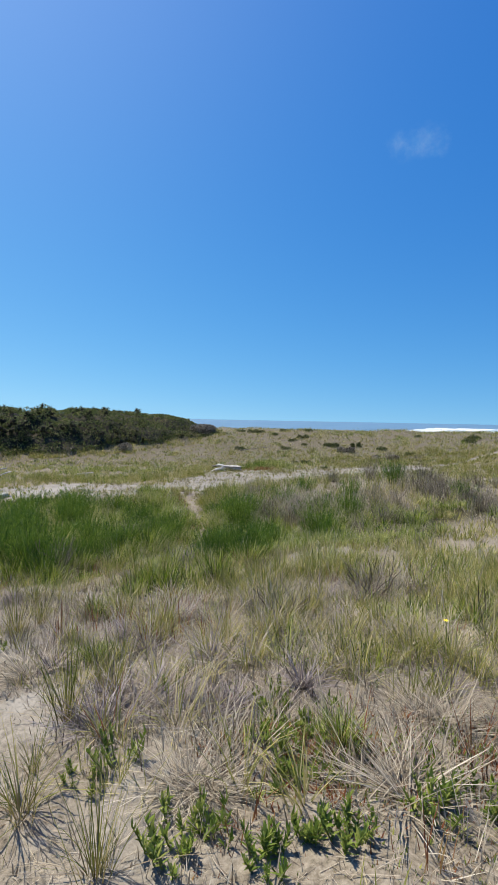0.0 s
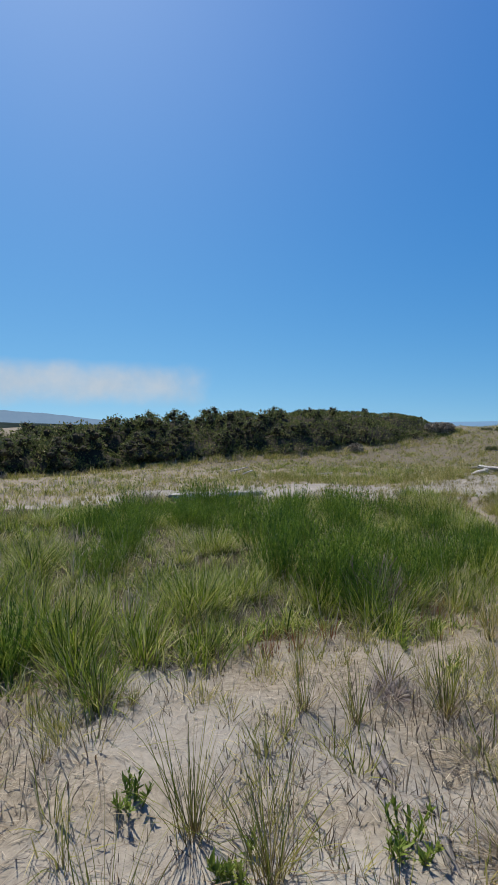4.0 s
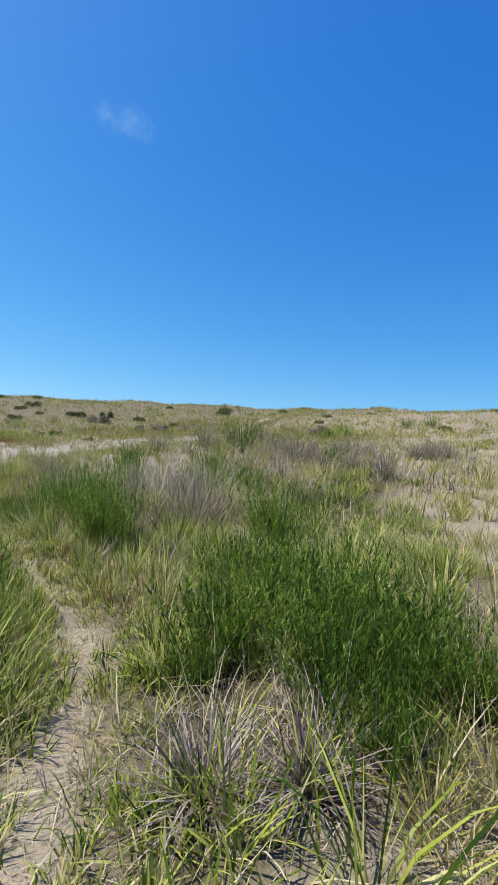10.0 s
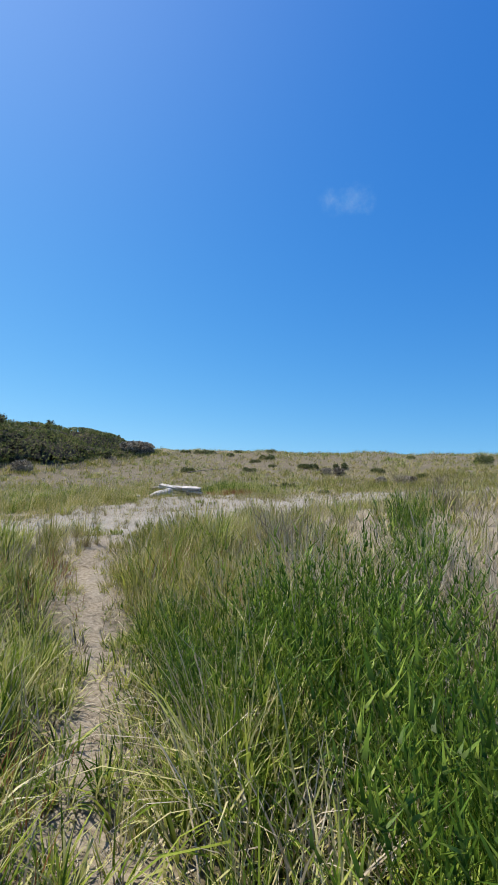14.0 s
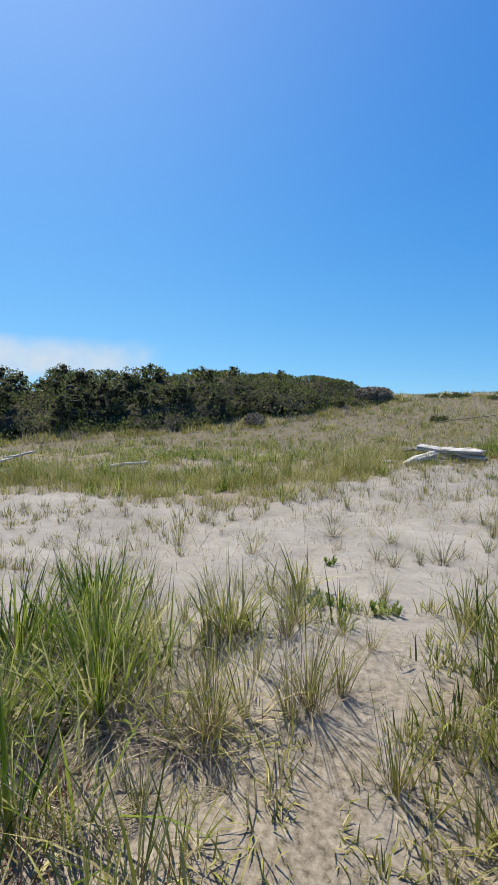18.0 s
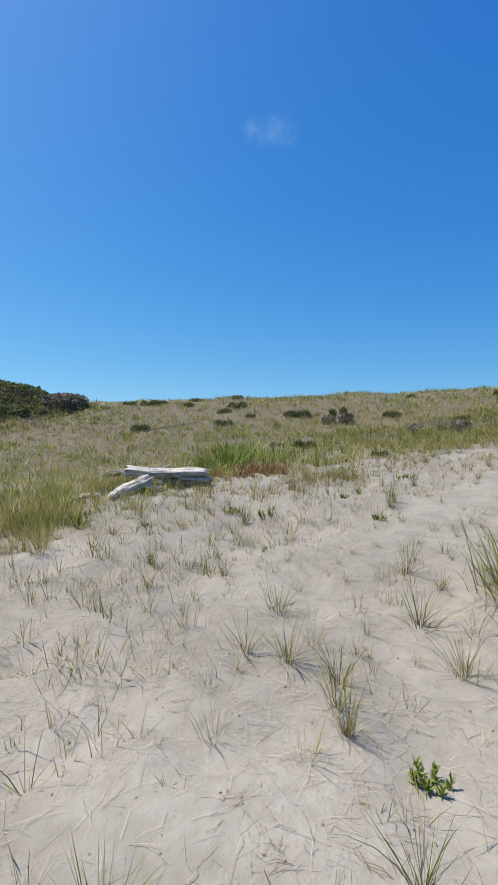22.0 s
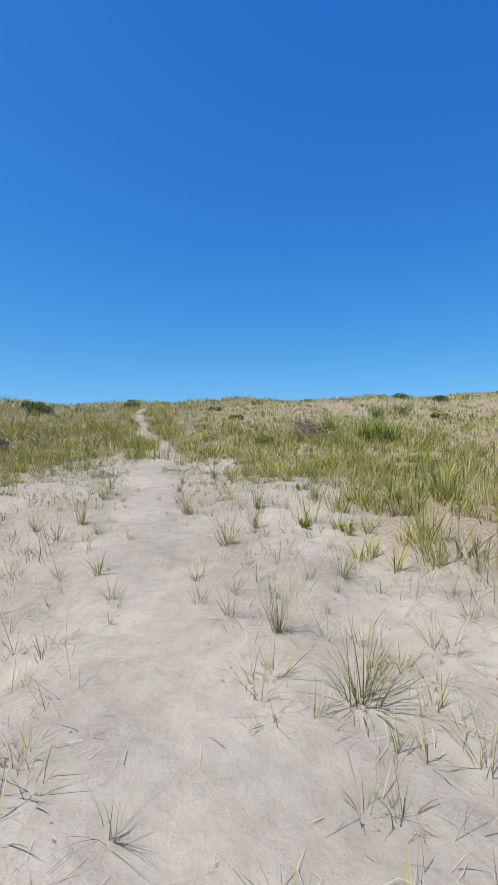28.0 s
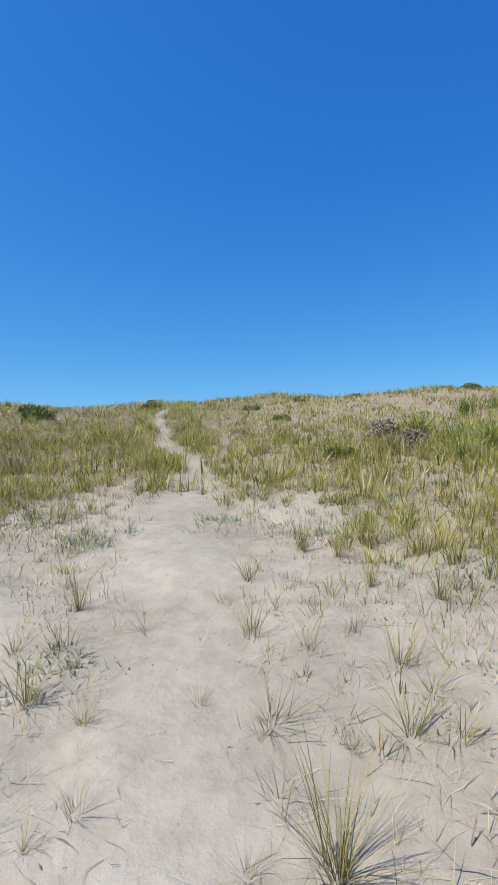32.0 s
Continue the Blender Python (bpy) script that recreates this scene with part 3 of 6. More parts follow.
def sow(x0, x1, y0, y1, per_m2, keep):
    """Random places in a field, kept with the chance that keep(x, y) gives."""
    n = int((x1 - x0) * (y1 - y0) * per_m2)
    x, y = rng.uniform(x0, x1, n), rng.uniform(y0, y1, n)
    m = rng.random(n) < keep(x, y)
    return x[m], y[m]


def clumps(x, y, each, wide):
    """Each place becomes a clump of several blades."""
    n = np.maximum(1, rng.poisson(each, len(x)))
    cx, cy = np.repeat(x, n), np.repeat(y, n)
    r, a = np.abs(rng.normal(0, wide, len(cx))), rng.uniform(0, 2 * np.pi, len(cx))
    return cx + r * np.cos(a), cy + r * np.sin(a), a, np.repeat(rng.random(len(x)), n)


def tallness(x, y):
    """Growth stands highest between the meadow and the sand, lowest on the open dune."""
    return 0.85 + 0.55 * np.exp(-(((x - 5) / 6) ** 2 + ((y - 17) / 4) ** 2)) + 0.5 * np.exp(-(((x - 2.6) / 3.5) ** 2 + ((y - 14.8) / 1.6) ** 2)) + 0.75 * (vnoise(x, y, 0.9, 55) - 0.5) - 0.15 * np.clip(3.6 - y, 0, 1) - 0.12 * np.clip((y - 14.5) / 2, 0, 1) * np.clip(2.5 - x, 0, 1)


def field(name, label, mat, places, each, wide, tall, thick, segs, lean=0.25, bend=0.7, category="grass", stray=0.6):
    x, y, a, own = clumps(*places, each, wide)
    off = to_line(x, y, TRAIL) > 0.03 + 0.05 * np.clip(y - 15.2, 0, 1)
    x, y, a, own = x[off], y[off], a[off], own[off]
    if not len(x):
        return
    n = len(x)
    h = tall * (0.55 + 0.5 * own) * rng.uniform(0.5, 1.15, n) * tallness(x, y)
    h *= np.clip(off_walk(x, y) / 0.45, 0.42, 1)
    me = blades(name, x, y, ground_at(x, y) - 0.02, h, thick * rng.uniform(0.6, 1.3, n), a + rng.normal(0, stray, n), np.abs(rng.normal(0, lean, n)) + 0.04,
                np.abs(rng.normal(0, bend, n)), segs)
    tagged(part(name, me, mat), label, category, kind="stuff")


def off_walk(x, y):
    return to_line(x, y, WALK)


def sea_side(x, y):
    return ridge(x, y)[1]


def woods_edge(x, y):
    """Positive inside the wood on the hill."""
    return in_ring(x, y, WOOD)


WOOD = [(-1, 60), (-5, 53), (-11, 46), (-20, 41), (-28, 36), (-31, 28), (-33, 21), (-40, 12), (-80, 5), (-90, 70), (-40, 74), (-10, 68)]


def in_reach(x, y):
    """The part of the plan that lies ahead of the walk or beside it."""
    return y > np.where(x > 4, 0.2 * x + 0.2, np.where(x < -3, -0.25 * x - 0.5, 0.4))


def growth(x, y):
    return (1 - bare(x, y)) * (woods_edge(x, y) < 1) * in_reach(x, y)


def lush(x, y):
    """Green meadow between the first dune and the sand."""
    g = in_ring(x + 2 * (vnoise(x, y, 2.5, 50) - 0.5), y + 2 * (vnoise(x, y, 2.5, 51) - 0.5), MEADOW)
    return np.clip(g / 1.2 + 0.3, 0, 1)


MEADOW = [(-40, 2), (-12, 3.5), (-5.5, 4.0), (-3.4, 6.4), (-1.5, 7.6), (0.3, 7.6), (2.6, 9.4), (6.0, 11.0), (9.0, 13.5), (6.5, 15.8), (3.0, 16.2), (1.0, 16.2), (-1.2, 16.2), (-3.5, 17.4), (-7.8, 18.6), (-13.5, 13.2), (-30, 8)]


def brushy(x, y):
    """Grey dead stalks, in patches, thickest right of the meadow."""
    a = np.exp(-(((x - 7.5) / 6.5) ** 2 + ((y - 16.8) / 3.2) ** 2)) * 1.3 + np.exp(-(((x - 1.5) / 2.0) ** 2 + ((y - 3.8) / 2.0) ** 2)) * 0.8
    a = a + 1.0 * np.exp(-(((x - 1.9) / 0.8) ** 2 + ((y - 13.9) / 0.9) ** 2))
    a = a + np.exp(-(((x + 1.5) / 1.6) ** 2 + ((y - 13.8) / 1.2) ** 2)) * 0.25
    return np.clip(a * 1.6 * (vnoise(x, y, 1.3, 60) - 0.15), 0, 1)


def near_to(x, y, d, soft=2.0):
    return np.clip((d - off_walk(x, y)) / soft + 0.5, 0, 1)


# Painted shade under growth: strong in the meadow, half strength on the far slope.
ground.data.attributes["gap_shade"].data.foreach_set("value", (np.clip(lush(gx, gy) * 1.3 - 0.2, 0, 1) * np.clip(to_line(gx, gy, TRAIL) / 0.32 - 0.3, 0, 1) * (1 - bare(gx, gy)) * 0.95 + 0.5 * (1 - bare(gx, gy)) * np.clip((gy - 33) / 4, 0, 1) * np.clip((70 - gy) / 10, 0, 1)).astype(np.float32))


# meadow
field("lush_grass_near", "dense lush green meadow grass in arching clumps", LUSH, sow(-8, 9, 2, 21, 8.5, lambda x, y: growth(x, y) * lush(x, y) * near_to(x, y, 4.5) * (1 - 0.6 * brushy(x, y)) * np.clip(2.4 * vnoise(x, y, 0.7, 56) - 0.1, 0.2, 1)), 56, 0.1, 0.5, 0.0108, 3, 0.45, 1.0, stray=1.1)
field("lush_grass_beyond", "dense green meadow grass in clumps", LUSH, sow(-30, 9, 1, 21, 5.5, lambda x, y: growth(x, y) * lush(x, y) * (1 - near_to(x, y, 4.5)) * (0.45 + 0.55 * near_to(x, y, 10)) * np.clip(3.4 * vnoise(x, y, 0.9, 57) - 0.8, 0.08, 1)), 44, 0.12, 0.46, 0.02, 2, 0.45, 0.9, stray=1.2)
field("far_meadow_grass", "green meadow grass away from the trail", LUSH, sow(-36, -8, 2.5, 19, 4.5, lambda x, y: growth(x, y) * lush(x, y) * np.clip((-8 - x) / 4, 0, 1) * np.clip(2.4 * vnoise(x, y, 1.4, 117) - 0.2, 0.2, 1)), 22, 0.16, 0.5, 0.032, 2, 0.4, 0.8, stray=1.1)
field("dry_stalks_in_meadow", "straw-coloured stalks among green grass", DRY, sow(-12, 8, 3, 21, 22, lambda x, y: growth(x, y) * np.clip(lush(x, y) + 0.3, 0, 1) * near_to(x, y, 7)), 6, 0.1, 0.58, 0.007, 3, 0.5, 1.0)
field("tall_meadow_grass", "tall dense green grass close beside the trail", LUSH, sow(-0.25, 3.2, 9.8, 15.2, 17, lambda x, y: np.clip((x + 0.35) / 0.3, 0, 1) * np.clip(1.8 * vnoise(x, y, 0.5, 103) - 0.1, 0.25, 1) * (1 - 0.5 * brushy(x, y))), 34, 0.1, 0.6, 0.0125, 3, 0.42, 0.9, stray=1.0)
field("tall_meadow_straw", "pale dead blades in the tall grass", DRY, sow(-0.25, 3.2, 9.8, 16, 24, lambda x, y: np.clip((x + 0.35) / 0.3, 0, 1) * np.clip(1.8 * vnoise(x, y, 0.6, 104) - 0.4, 0.1, 1)), 22, 0.14, 0.55, 0.0095, 3, 0.75, 0.9, stray=1.3)
field("pale_meadow_blades", "pale yellow blades bent over in the tall grass", DRY, sow(0.5, 3.2, 13.2, 17, 26, lambda x, y: np.clip((x - 0.4) / 0.5, 0, 1) * np.clip(2 * vnoise(x, y, 0.5, 114) - 0.3, 0.15, 1)), 20, 0.12, 0.72, 0.0105, 3, 0.5, 1.0, stray=1.3)
# dead brush
field("dead_brush", "grey weathered dead stalks", GREY, sow(-6, 18, 1, 21, 5, lambda x, y: growth(x, y) * brushy(x, y)), 26, 0.12, 0.62, 0.0115, 3, 0.6, 0.5, "brush", 1.2)
# dune grass
slope = lambda x, y: growth(x, y) * (1 - lush(x, y)) * (sea_side(x, y) < 5)
field("dune_grass_near", "yellow-green dune grass in loose clumps", DUNE, sow(-8, 20, -2, 36, 8, lambda x, y: slope(x, y) * near_to(x, y, 5) * np.clip((y - 2.4) / 1.2, 0.2, 1) * (1 - 0.6 * brushy(x, y)) * (0.3 + 0.7 * vnoise(x, y, 0.8, 70))), 42, 0.06, 0.5, 0.0072, 3, 0.34, 0.7)
field("crest_grass", "tangled dry and green grass on the first dune", DUNE, sow(-1.8, 6, 1.6, 7, 26, lambda x, y: growth(x, y) * np.clip((y - 2.6) / 1.5 + 0.5 * np.clip(x - 0.8, 0, 1), 0.12, 1) * np.clip(0.45 + 0.35 * x, 0.45, 1) * (0.4 + 0.6 * vnoise(x, y, 0.7, 74))), 44, 0.07, 0.5, 0.0075, 3, 0.4, 0.8)
field("crest_green", "tall yellow-green grass standing on the first dune", LUSH, sow(-0.6, 4.5, 3.0, 7, 12, lambda x, y: np.clip(0.4 + 0.5 * x, 0.25, 1) * np.clip(2.4 * vnoise(x, y, 0.8, 115) - 0.6, 0.05, 1)), 26, 0.09, 0.52, 0.0095, 3, 0.32, 0.8)
field("start_mat", "dark brown leaf litter and dead stems on the worn sand", THATCH, sow(-4.6, -2.3, 2.2, 3.9, 110, lambda x, y: np.clip(2.6 * vnoise(x, y, 0.4, 116) - 0.8, 0, 1) * np.exp(-(((x + 3.2) / 0.9) ** 2 + ((y - 2.8) / 0.6) ** 2))), 18, 0.08, 0.14, 0.006, 3, 1.1, 0.5, "straw", 1.4)
field("crest_straw", "tangled straw-coloured dead grass on the first dune", DRY, sow(-2, 6, 1.0, 7, 13, lambda x, y: growth(x, y)), 24, 0.12, 0.34, 0.006, 3, 1.1, 0.7)
field("crest_thatch", "grey and brown dead grass matted on the first dune", THATCH, sow(-1, 6, 0.6, 7, 12, lambda x, y: growth(x, y) * np.clip(2.2 * vnoise(x, y, 0.6, 88) - 0.5, 0, 1)), 30, 0.13, 0.3, 0.0055, 3, 1.1, 0.6, "straw", 1.1)
field("dune_grass_middle", "yellow-green dune grass on the slope", DUNE, sow(-24, 34, -1, 48, 12, lambda x, y: slope(x, y) * (1 - near_to(x, y, 5)) * near_to(x, y, 16, 4) * (0.3 + 0.7 * vnoise(x, y, 1.1, 71))), 12, 0.09, 0.5, 0.018, 2, 0.34, 0.7)
field("dune_grass_far", "pale dune grass over the ridge", DUNE, sow(-60, 54, 0, 74, 4.6, lambda x, y: slope(x, y) * (1 - near_to(x, y, 16, 4)) * (0.3 + 0.7 * vnoise(x, y, 2.0, 72))), 8, 0.2, 0.46, 0.042, 2, 0.34, 0.7)
field("dry_grass_slope", "bleached dry grass on the slope", DRY, sow(-24, 40, 2, 60, 1.2, lambda x, y: slope(x, y) * np.clip(off_walk(x, y) / 6 - 0.3, 0, 1)), 8, 0.15, 0.5, 0.022, 2)
field("green_clumps", "greener clumps of grass on the dune slope", LUSH, sow(-24, 40, 8, 62, 1.6, lambda x, y: slope(x, y) * np.clip((vnoise(x, y, 2.6, 73) - 0.5) * 4, 0, 1)), 16, 0.18, 0.58, 0.022, 2)
field("straw_tangles", "matted grey straw tangled on the first dune", LITTER, sow(-6, 6, 0.3, 9, 44, lambda x, y: near_to(x, y, 3.5) * np.clip((vnoise(x, y, 0.6, 85) - 0.3) * 3, 0, 1)), 22, 0.14, 0.24, 0.006, 3, 1.05, 0.4, "straw", 1.2)
trail_side = lambda x, y: np.clip(to_line(x, y, TRAIL) / 0.25 - 0.5, 0, 1) * np.clip((20.8 - y) / 1.2, 0, 1) * np.clip((y - 14.5) / 1.5, 0, 1) * np.clip((3.4 - off_walk(x, y)) / 1.5, 0, 1)
field("trail_side_grass", "yellow-green grass crowding both sides of the trail", DUNE, sow(-5, 3, 14.5, 21, 34, lambda x, y: trail_side(x, y) * np.clip(1.3 - 0.25 * (x + 1.2), 0.75, 1) * (0.3 + 0.7 * vnoise(x, y, 0.6, 76)) * np.where(x < -1.2, np.clip((18.2 - y) / 1.0, 0.1, 1), 1)), 24, 0.06, 0.52, 0.0095, 3, 0.3, 0.6)
field("trail_side_green", "bright green grass beside the trail", LUSH, sow(-5, 3, 14.5, 21, 9, lambda x, y: trail_side(x, y) * np.clip(0.6 + 0.5 * (x + 1.2), 0.6, 1) * np.clip(2.4 * vnoise(x, y, 0.8, 77) - 0.6, 0, 1)), 24, 0.08, 0.62, 0.011, 3, 0.28, 0.6)
field("trail_side_straw", "grey straw matted beside the trail", THATCH, sow(-5, 3, 14.5, 21, 12, lambda x, y: trail_side(x, y) * np.clip(2 * vnoise(x, y, 0.7, 78) - 0.4, 0, 1)), 24, 0.13, 0.26, 0.005, 3, 1.0, 0.5, "straw", 1.2)
BROW = [(0.6, 19.2), (1.9, 21.2), (3.6, 22.4), (6.5, 23.5), (9.5, 24.8), (11.8, 26)]
field("brow_grass", "tall dense yellow-green grass along the edge of the sand", DUNE, sow(-0.5, 13, 17.5, 28, 18, lambda x, y: np.exp(-((to_line(x, y, BROW) / 0.85) ** 2)) * np.clip((6.2 - x) / 2.2, 0, 1) * (0.4 + 0.6 * vnoise(x, y, 0.7, 79))), 24, 0.08, 0.58, 0.009, 3, 0.25, 0.5)
field("brow_straw", "dry stalks in the grass along the edge of the sand", DRY, sow(-0.5, 13, 17.5, 28, 6, lambda x, y: np.exp(-((to_line(x, y, BROW) / 0.9) ** 2)) * (x < 6.8)), 12, 0.1, 0.55, 0.006, 3, 0.35, 0.6)
worn = lambda x, y: near_to(x, y, 2.6) * np.clip(in_ring(x, y, START_SAND) + 1.3, 0, 1) * np.clip((vnoise(x, y, 0.45, 86) - 0.33) * 4, 0, 1)
field("old_thatch", "dark grey mats of old straw on the worn sand", THATCH, sow(-6, 5, 0.3, 9, 52, worn), 22, 0.1, 0.17, 0.0042, 3, 1.25, 0.3, "straw", 1.4)
field("dead_stems", "short brown broken stems in the worn sand", THATCH, sow(-6, 5, 0.3, 9, 9, lambda x, y: near_to(x, y, 2.6) * np.clip(in_ring(x, y, START_SAND) + 1.0, 0, 1)), 6, 0.05, 0.17, 0.0034, 3, 1.1, 0.5, "straw")
path_edge = lambda x, y: np.exp(-((to_line(x, y, TRAIL) / 0.3) ** 2))
field("trail_straw", "yellow straw trodden into the trail", LITTER, sow(-4, 1, 6.5, 19, 40, path_edge), 14, 0.1, 0.16, 0.006, 3, 1.1, 0.4, "straw", 1.4)
field("trail_grass", "short yellow-green grass on the trail's edge", DUNE, sow(-4, 1, 6.5, 19, 26, lambda x, y: path_edge(x, y) * np.clip(to_line(x, y, TRAIL) / 0.12 - 0.4, 0.2, 1)), 14, 0.05, 0.44, 0.0075, 3, 0.3, 0.5)
field("trail_hedge", "lush green grass leaning over the trail", LUSH, sow(-4, 1, 8, 15.6, 36, lambda x, y: np.exp(-(((to_line(x, y, TRAIL) - 0.48) / 0.28) ** 2)) * np.clip(2.6 * vnoise(x, y, 0.5, 83) - 0.5, 0.08, 1)), 30, 0.07, 0.5, 0.012, 3, 0.32, 0.7)
field("trail_clumps", "small green clumps crowding the trail", LUSH, sow(-4, 1, 8.5, 15.3, 75, lambda x, y: np.exp(-(((to_line(x, y, TRAIL) - 0.24) / 0.15) ** 2)) * np.clip(2.6 * vnoise(x, y, 0.35, 84) - 0.6, 0.25, 1)), 20, 0.05, 0.46, 0.008, 3, 0.4, 0.6)
overgrown = lambda x, y: np.exp(-((to_line(x, y, TRAIL) / 0.34) ** 2)) * np.clip(3.2 * vnoise(x, y, 0.4, 108) - 1.0, 0.04, 1)
field("trail_turf", "short green grass growing over the trail", LUSH, sow(-4, 1, 7.6, 16.4, 70, overgrown), 16, 0.06, 0.34, 0.0085, 3, 0.5, 0.8, stray=1.0)
field("trail_turf_dry", "short yellow grass growing over the trail", DUNE, sow(-4, 1, 7.4, 19, 66, overgrown), 14, 0.06, 0.3, 0.0075, 3, 0.6, 0.8, stray=1.0)
field("trail_thatch", "brown dead grass matted on the trail", THATCH, sow(-4, 1, 7.4, 17, 60, lambda x, y: np.exp(-((to_line(x, y, TRAIL) / 0.4) ** 2)) * np.clip(3 * vnoise(x, y, 0.35, 109) - 1.0, 0.05, 1)), 18, 0.09, 0.18, 0.0055, 3, 1.1, 0.5, "straw", 1.4)
field("edge_tufts", "tufts of yellow-green grass where the sand meets the slope", DUNE, sow(-6, 20, 23, 38, 9, lambda x, y: (bare(x, y) < 0.85) * (bare(x, y) > 0.001) * near_to(x, y, 10) * (to_line(x, y, SAND_PATH) > 0.35)), 16, 0.04, 0.42, 0.011, 3, 0.3, 0.5)
field("slope_tufts", "low tufts of mixed grass at the foot of the slope", TUFT, sow(8, 24, 23, 40, 14, lambda x, y: slope(x, y) * near_to(x, y, 13)), 16, 0.07, 0.42, 0.0105, 3, 0.35, 0.5)
bank = lambda x, y: (1 - bare(x, y)) * np.exp(-((to_line(x, y, [(-10, 26.5), (-6, 26.6), (-4, 26.2), (-3, 27.4), (-1.5, 30)]) / 1.3) ** 2))
field("bank_grass", "tall yellow-green grass on the bank behind the sand", DUNE, sow(-13, 1, 23.5, 33, 13, bank), 34, 0.09, 0.7, 0.0095, 3, 0.3, 0.6)
field("bank_green", "green grass on the bank behind the sand", LUSH, sow(-14, 6, 25, 38, 5, lambda x, y: (1 - bare(x, y)) * np.clip(3 * vnoise(x, y, 2.2, 75) - 1.2, 0, 1)), 36, 0.12, 0.62, 0.016, 3, 0.3, 0.6)
wood_foot = lambda x, y: (woods_edge(x, y) > -2.2) * (woods_edge(x, y) < 0.8)
field("wood_edge_grass", "tall pale grass along the foot of the wood", DUNE, sow(-45, 0, 10, 62, 3.2, wood_foot), 14, 0.2, 0.75, 0.05, 2, 0.25, 0.5)
field("wood_edge_straw", "bleached dead grass along the foot of the wood", DRY, sow(-45, 0, 10, 62, 1.6, lambda x, y: wood_foot(x, y) * (vnoise(x, y, 2.5, 93) > 0.5)), 14, 0.2, 0.75, 0.05, 2, 0.3, 0.5)
field("path_side_grass", "tall yellow-green grass crowding the path up the dune", DUNE, sow(14, 38, 30, 46, 9, lambda x, y: np.exp(-(((to_line(x, y, DUNE_PATH) - 0.85) / 0.35) ** 2))), 16, 0.12, 0.62, 0.02, 2, 0.3, 0.6)
# litter: flat curved straws on the ground
flat = lambda x, y: np.clip(1.6 * vnoise(x, y, 0.5, 80) - 0.35, 0, 1) * near_to(x, y, 2.8, 2.5) * np.where(bare(x, y) > 0.9, 0.8 - 0.64 * np.clip((y - 20) / 3, 0, 1), 1.0)


def strew(name, label, mat, places, thin, wide, reach):
    """Curved straws lying flat on the ground."""
    lx, ly = places
    n = len(lx)
    head, turn, long, thick = rng.uniform(0, 6.28, n), rng.normal(0, 0.9, n), rng.uniform(0.05, reach, n), rng.uniform(thin, wide, n)
    px = np.stack([lx, lx + np.cos(head) * long / 2, lx + np.cos(head) * long / 2 + np.cos(head + turn) * long / 2], 1)
    py = np.stack([ly, ly + np.sin(head) * long / 2, ly + np.sin(head) * long / 2 + np.sin(head + turn) * long / 2], 1)
    pz = ground_at(px, py) + rng.uniform(0.002, 0.009, (n, 3)) + np.array([0, 0.012, 0.004])[None] * rng.random((n, 1))
    ox, oy = -np.sin(head + turn / 2) * thick / 2, np.cos(head + turn / 2) * thick / 2
    v = np.stack([np.stack([px[:, 0] - ox, py[:, 0] - oy, pz[:, 0]], 1), np.stack([px[:, 0] + ox, py[:, 0] + oy, pz[:, 0]], 1), np.stack([px[:, 1] - ox, py[:, 1] - oy, pz[:, 1]], 1),
                  np.stack([px[:, 1] + ox, py[:, 1] + oy, pz[:, 1]], 1), np.stack([px[:, 2], py[:, 2], pz[:, 2]], 1)], 1).reshape(-1, 3)
    f = (np.arange(n)[:, None] * 5 + np.array([0, 1, 3, 2, 2, 3, 4])[None]).ravel()
    uv = np.tile([[0, 0.4], [1, 0.4], [0, 0.6], [1, 0.6], [0.5, 1]], (n, 1))
    tagged(part(name, mesh_from(name, v, f, np.tile([4, 3], n), uv), mat), label, "straw", kind="stuff")


strew("straw_litter", "dry straw lying on the sand", LITTER, sow(-6, 3.5, -1.5, 20.5, 680, flat), 0.0015, 0.003, 0.2)
strew("pale_straw", "pale bleached straw scattered on the open sand", DRY, sow(-7, 14, 19, 32, 300, lambda x, y: (bare(x, y) > 0.5) * near_to(x, y, 3.5, 3) * np.clip(1.5 * vnoise(x, y, 0.8, 81) - 0.1, 0.1, 1) * np.clip(to_line(x, y, SAND_PATH) / 0.8, 0.15, 1)), 0.001, 0.0021, 0.3)
strew("broken_stems", "brown broken stems scattered on the open sand", THATCH, sow(-7, 14, 19, 33, 130, lambda x, y: (bare(x, y) > 0.3) * near_to(x, y, 3.5, 3) * np.clip(2.4 * vnoise(x, y, 0.9, 82) - 0.6, 0.05, 1) * np.clip(to_line(x, y, SAND_PATH) / 0.8, 0.1, 1)), 0.0014, 0.0028, 0.14)
# small dark bits of wood, bark and cones on the sand
bx0, by0 = sow(-6, 15, 0.5, 33, 22, lambda x, y: (bare(x, y) > 0.5) * near_to(x, y, 4, 2))
n = len(bx0)
turn, size = rng.uniform(0, 6.28, n), rng.uniform(0.0025, 0.008, n)
long = size * rng.uniform(1, 2.6, n)
ca, sa, bz = np.cos(turn), np.sin(turn), ground_at(bx0, by0) - 0.002
v = np.stack([np.stack([bx0 + ca * long, by0 + sa * long, bz], 1), np.stack([bx0 - sa * size, by0 + ca * size, bz], 1), np.stack([bx0 - ca * long, by0 - sa * long, bz], 1),
              np.stack([bx0 + sa * size, by0 - ca * size, bz], 1), np.stack([bx0, by0, bz + size * 1.2], 1)], 1).reshape(-1, 3)
f = (np.arange(n)[:, None] * 5 + np.array([0, 1, 4, 1, 2, 4, 2, 3, 4, 3, 0, 4])[None]).ravel()
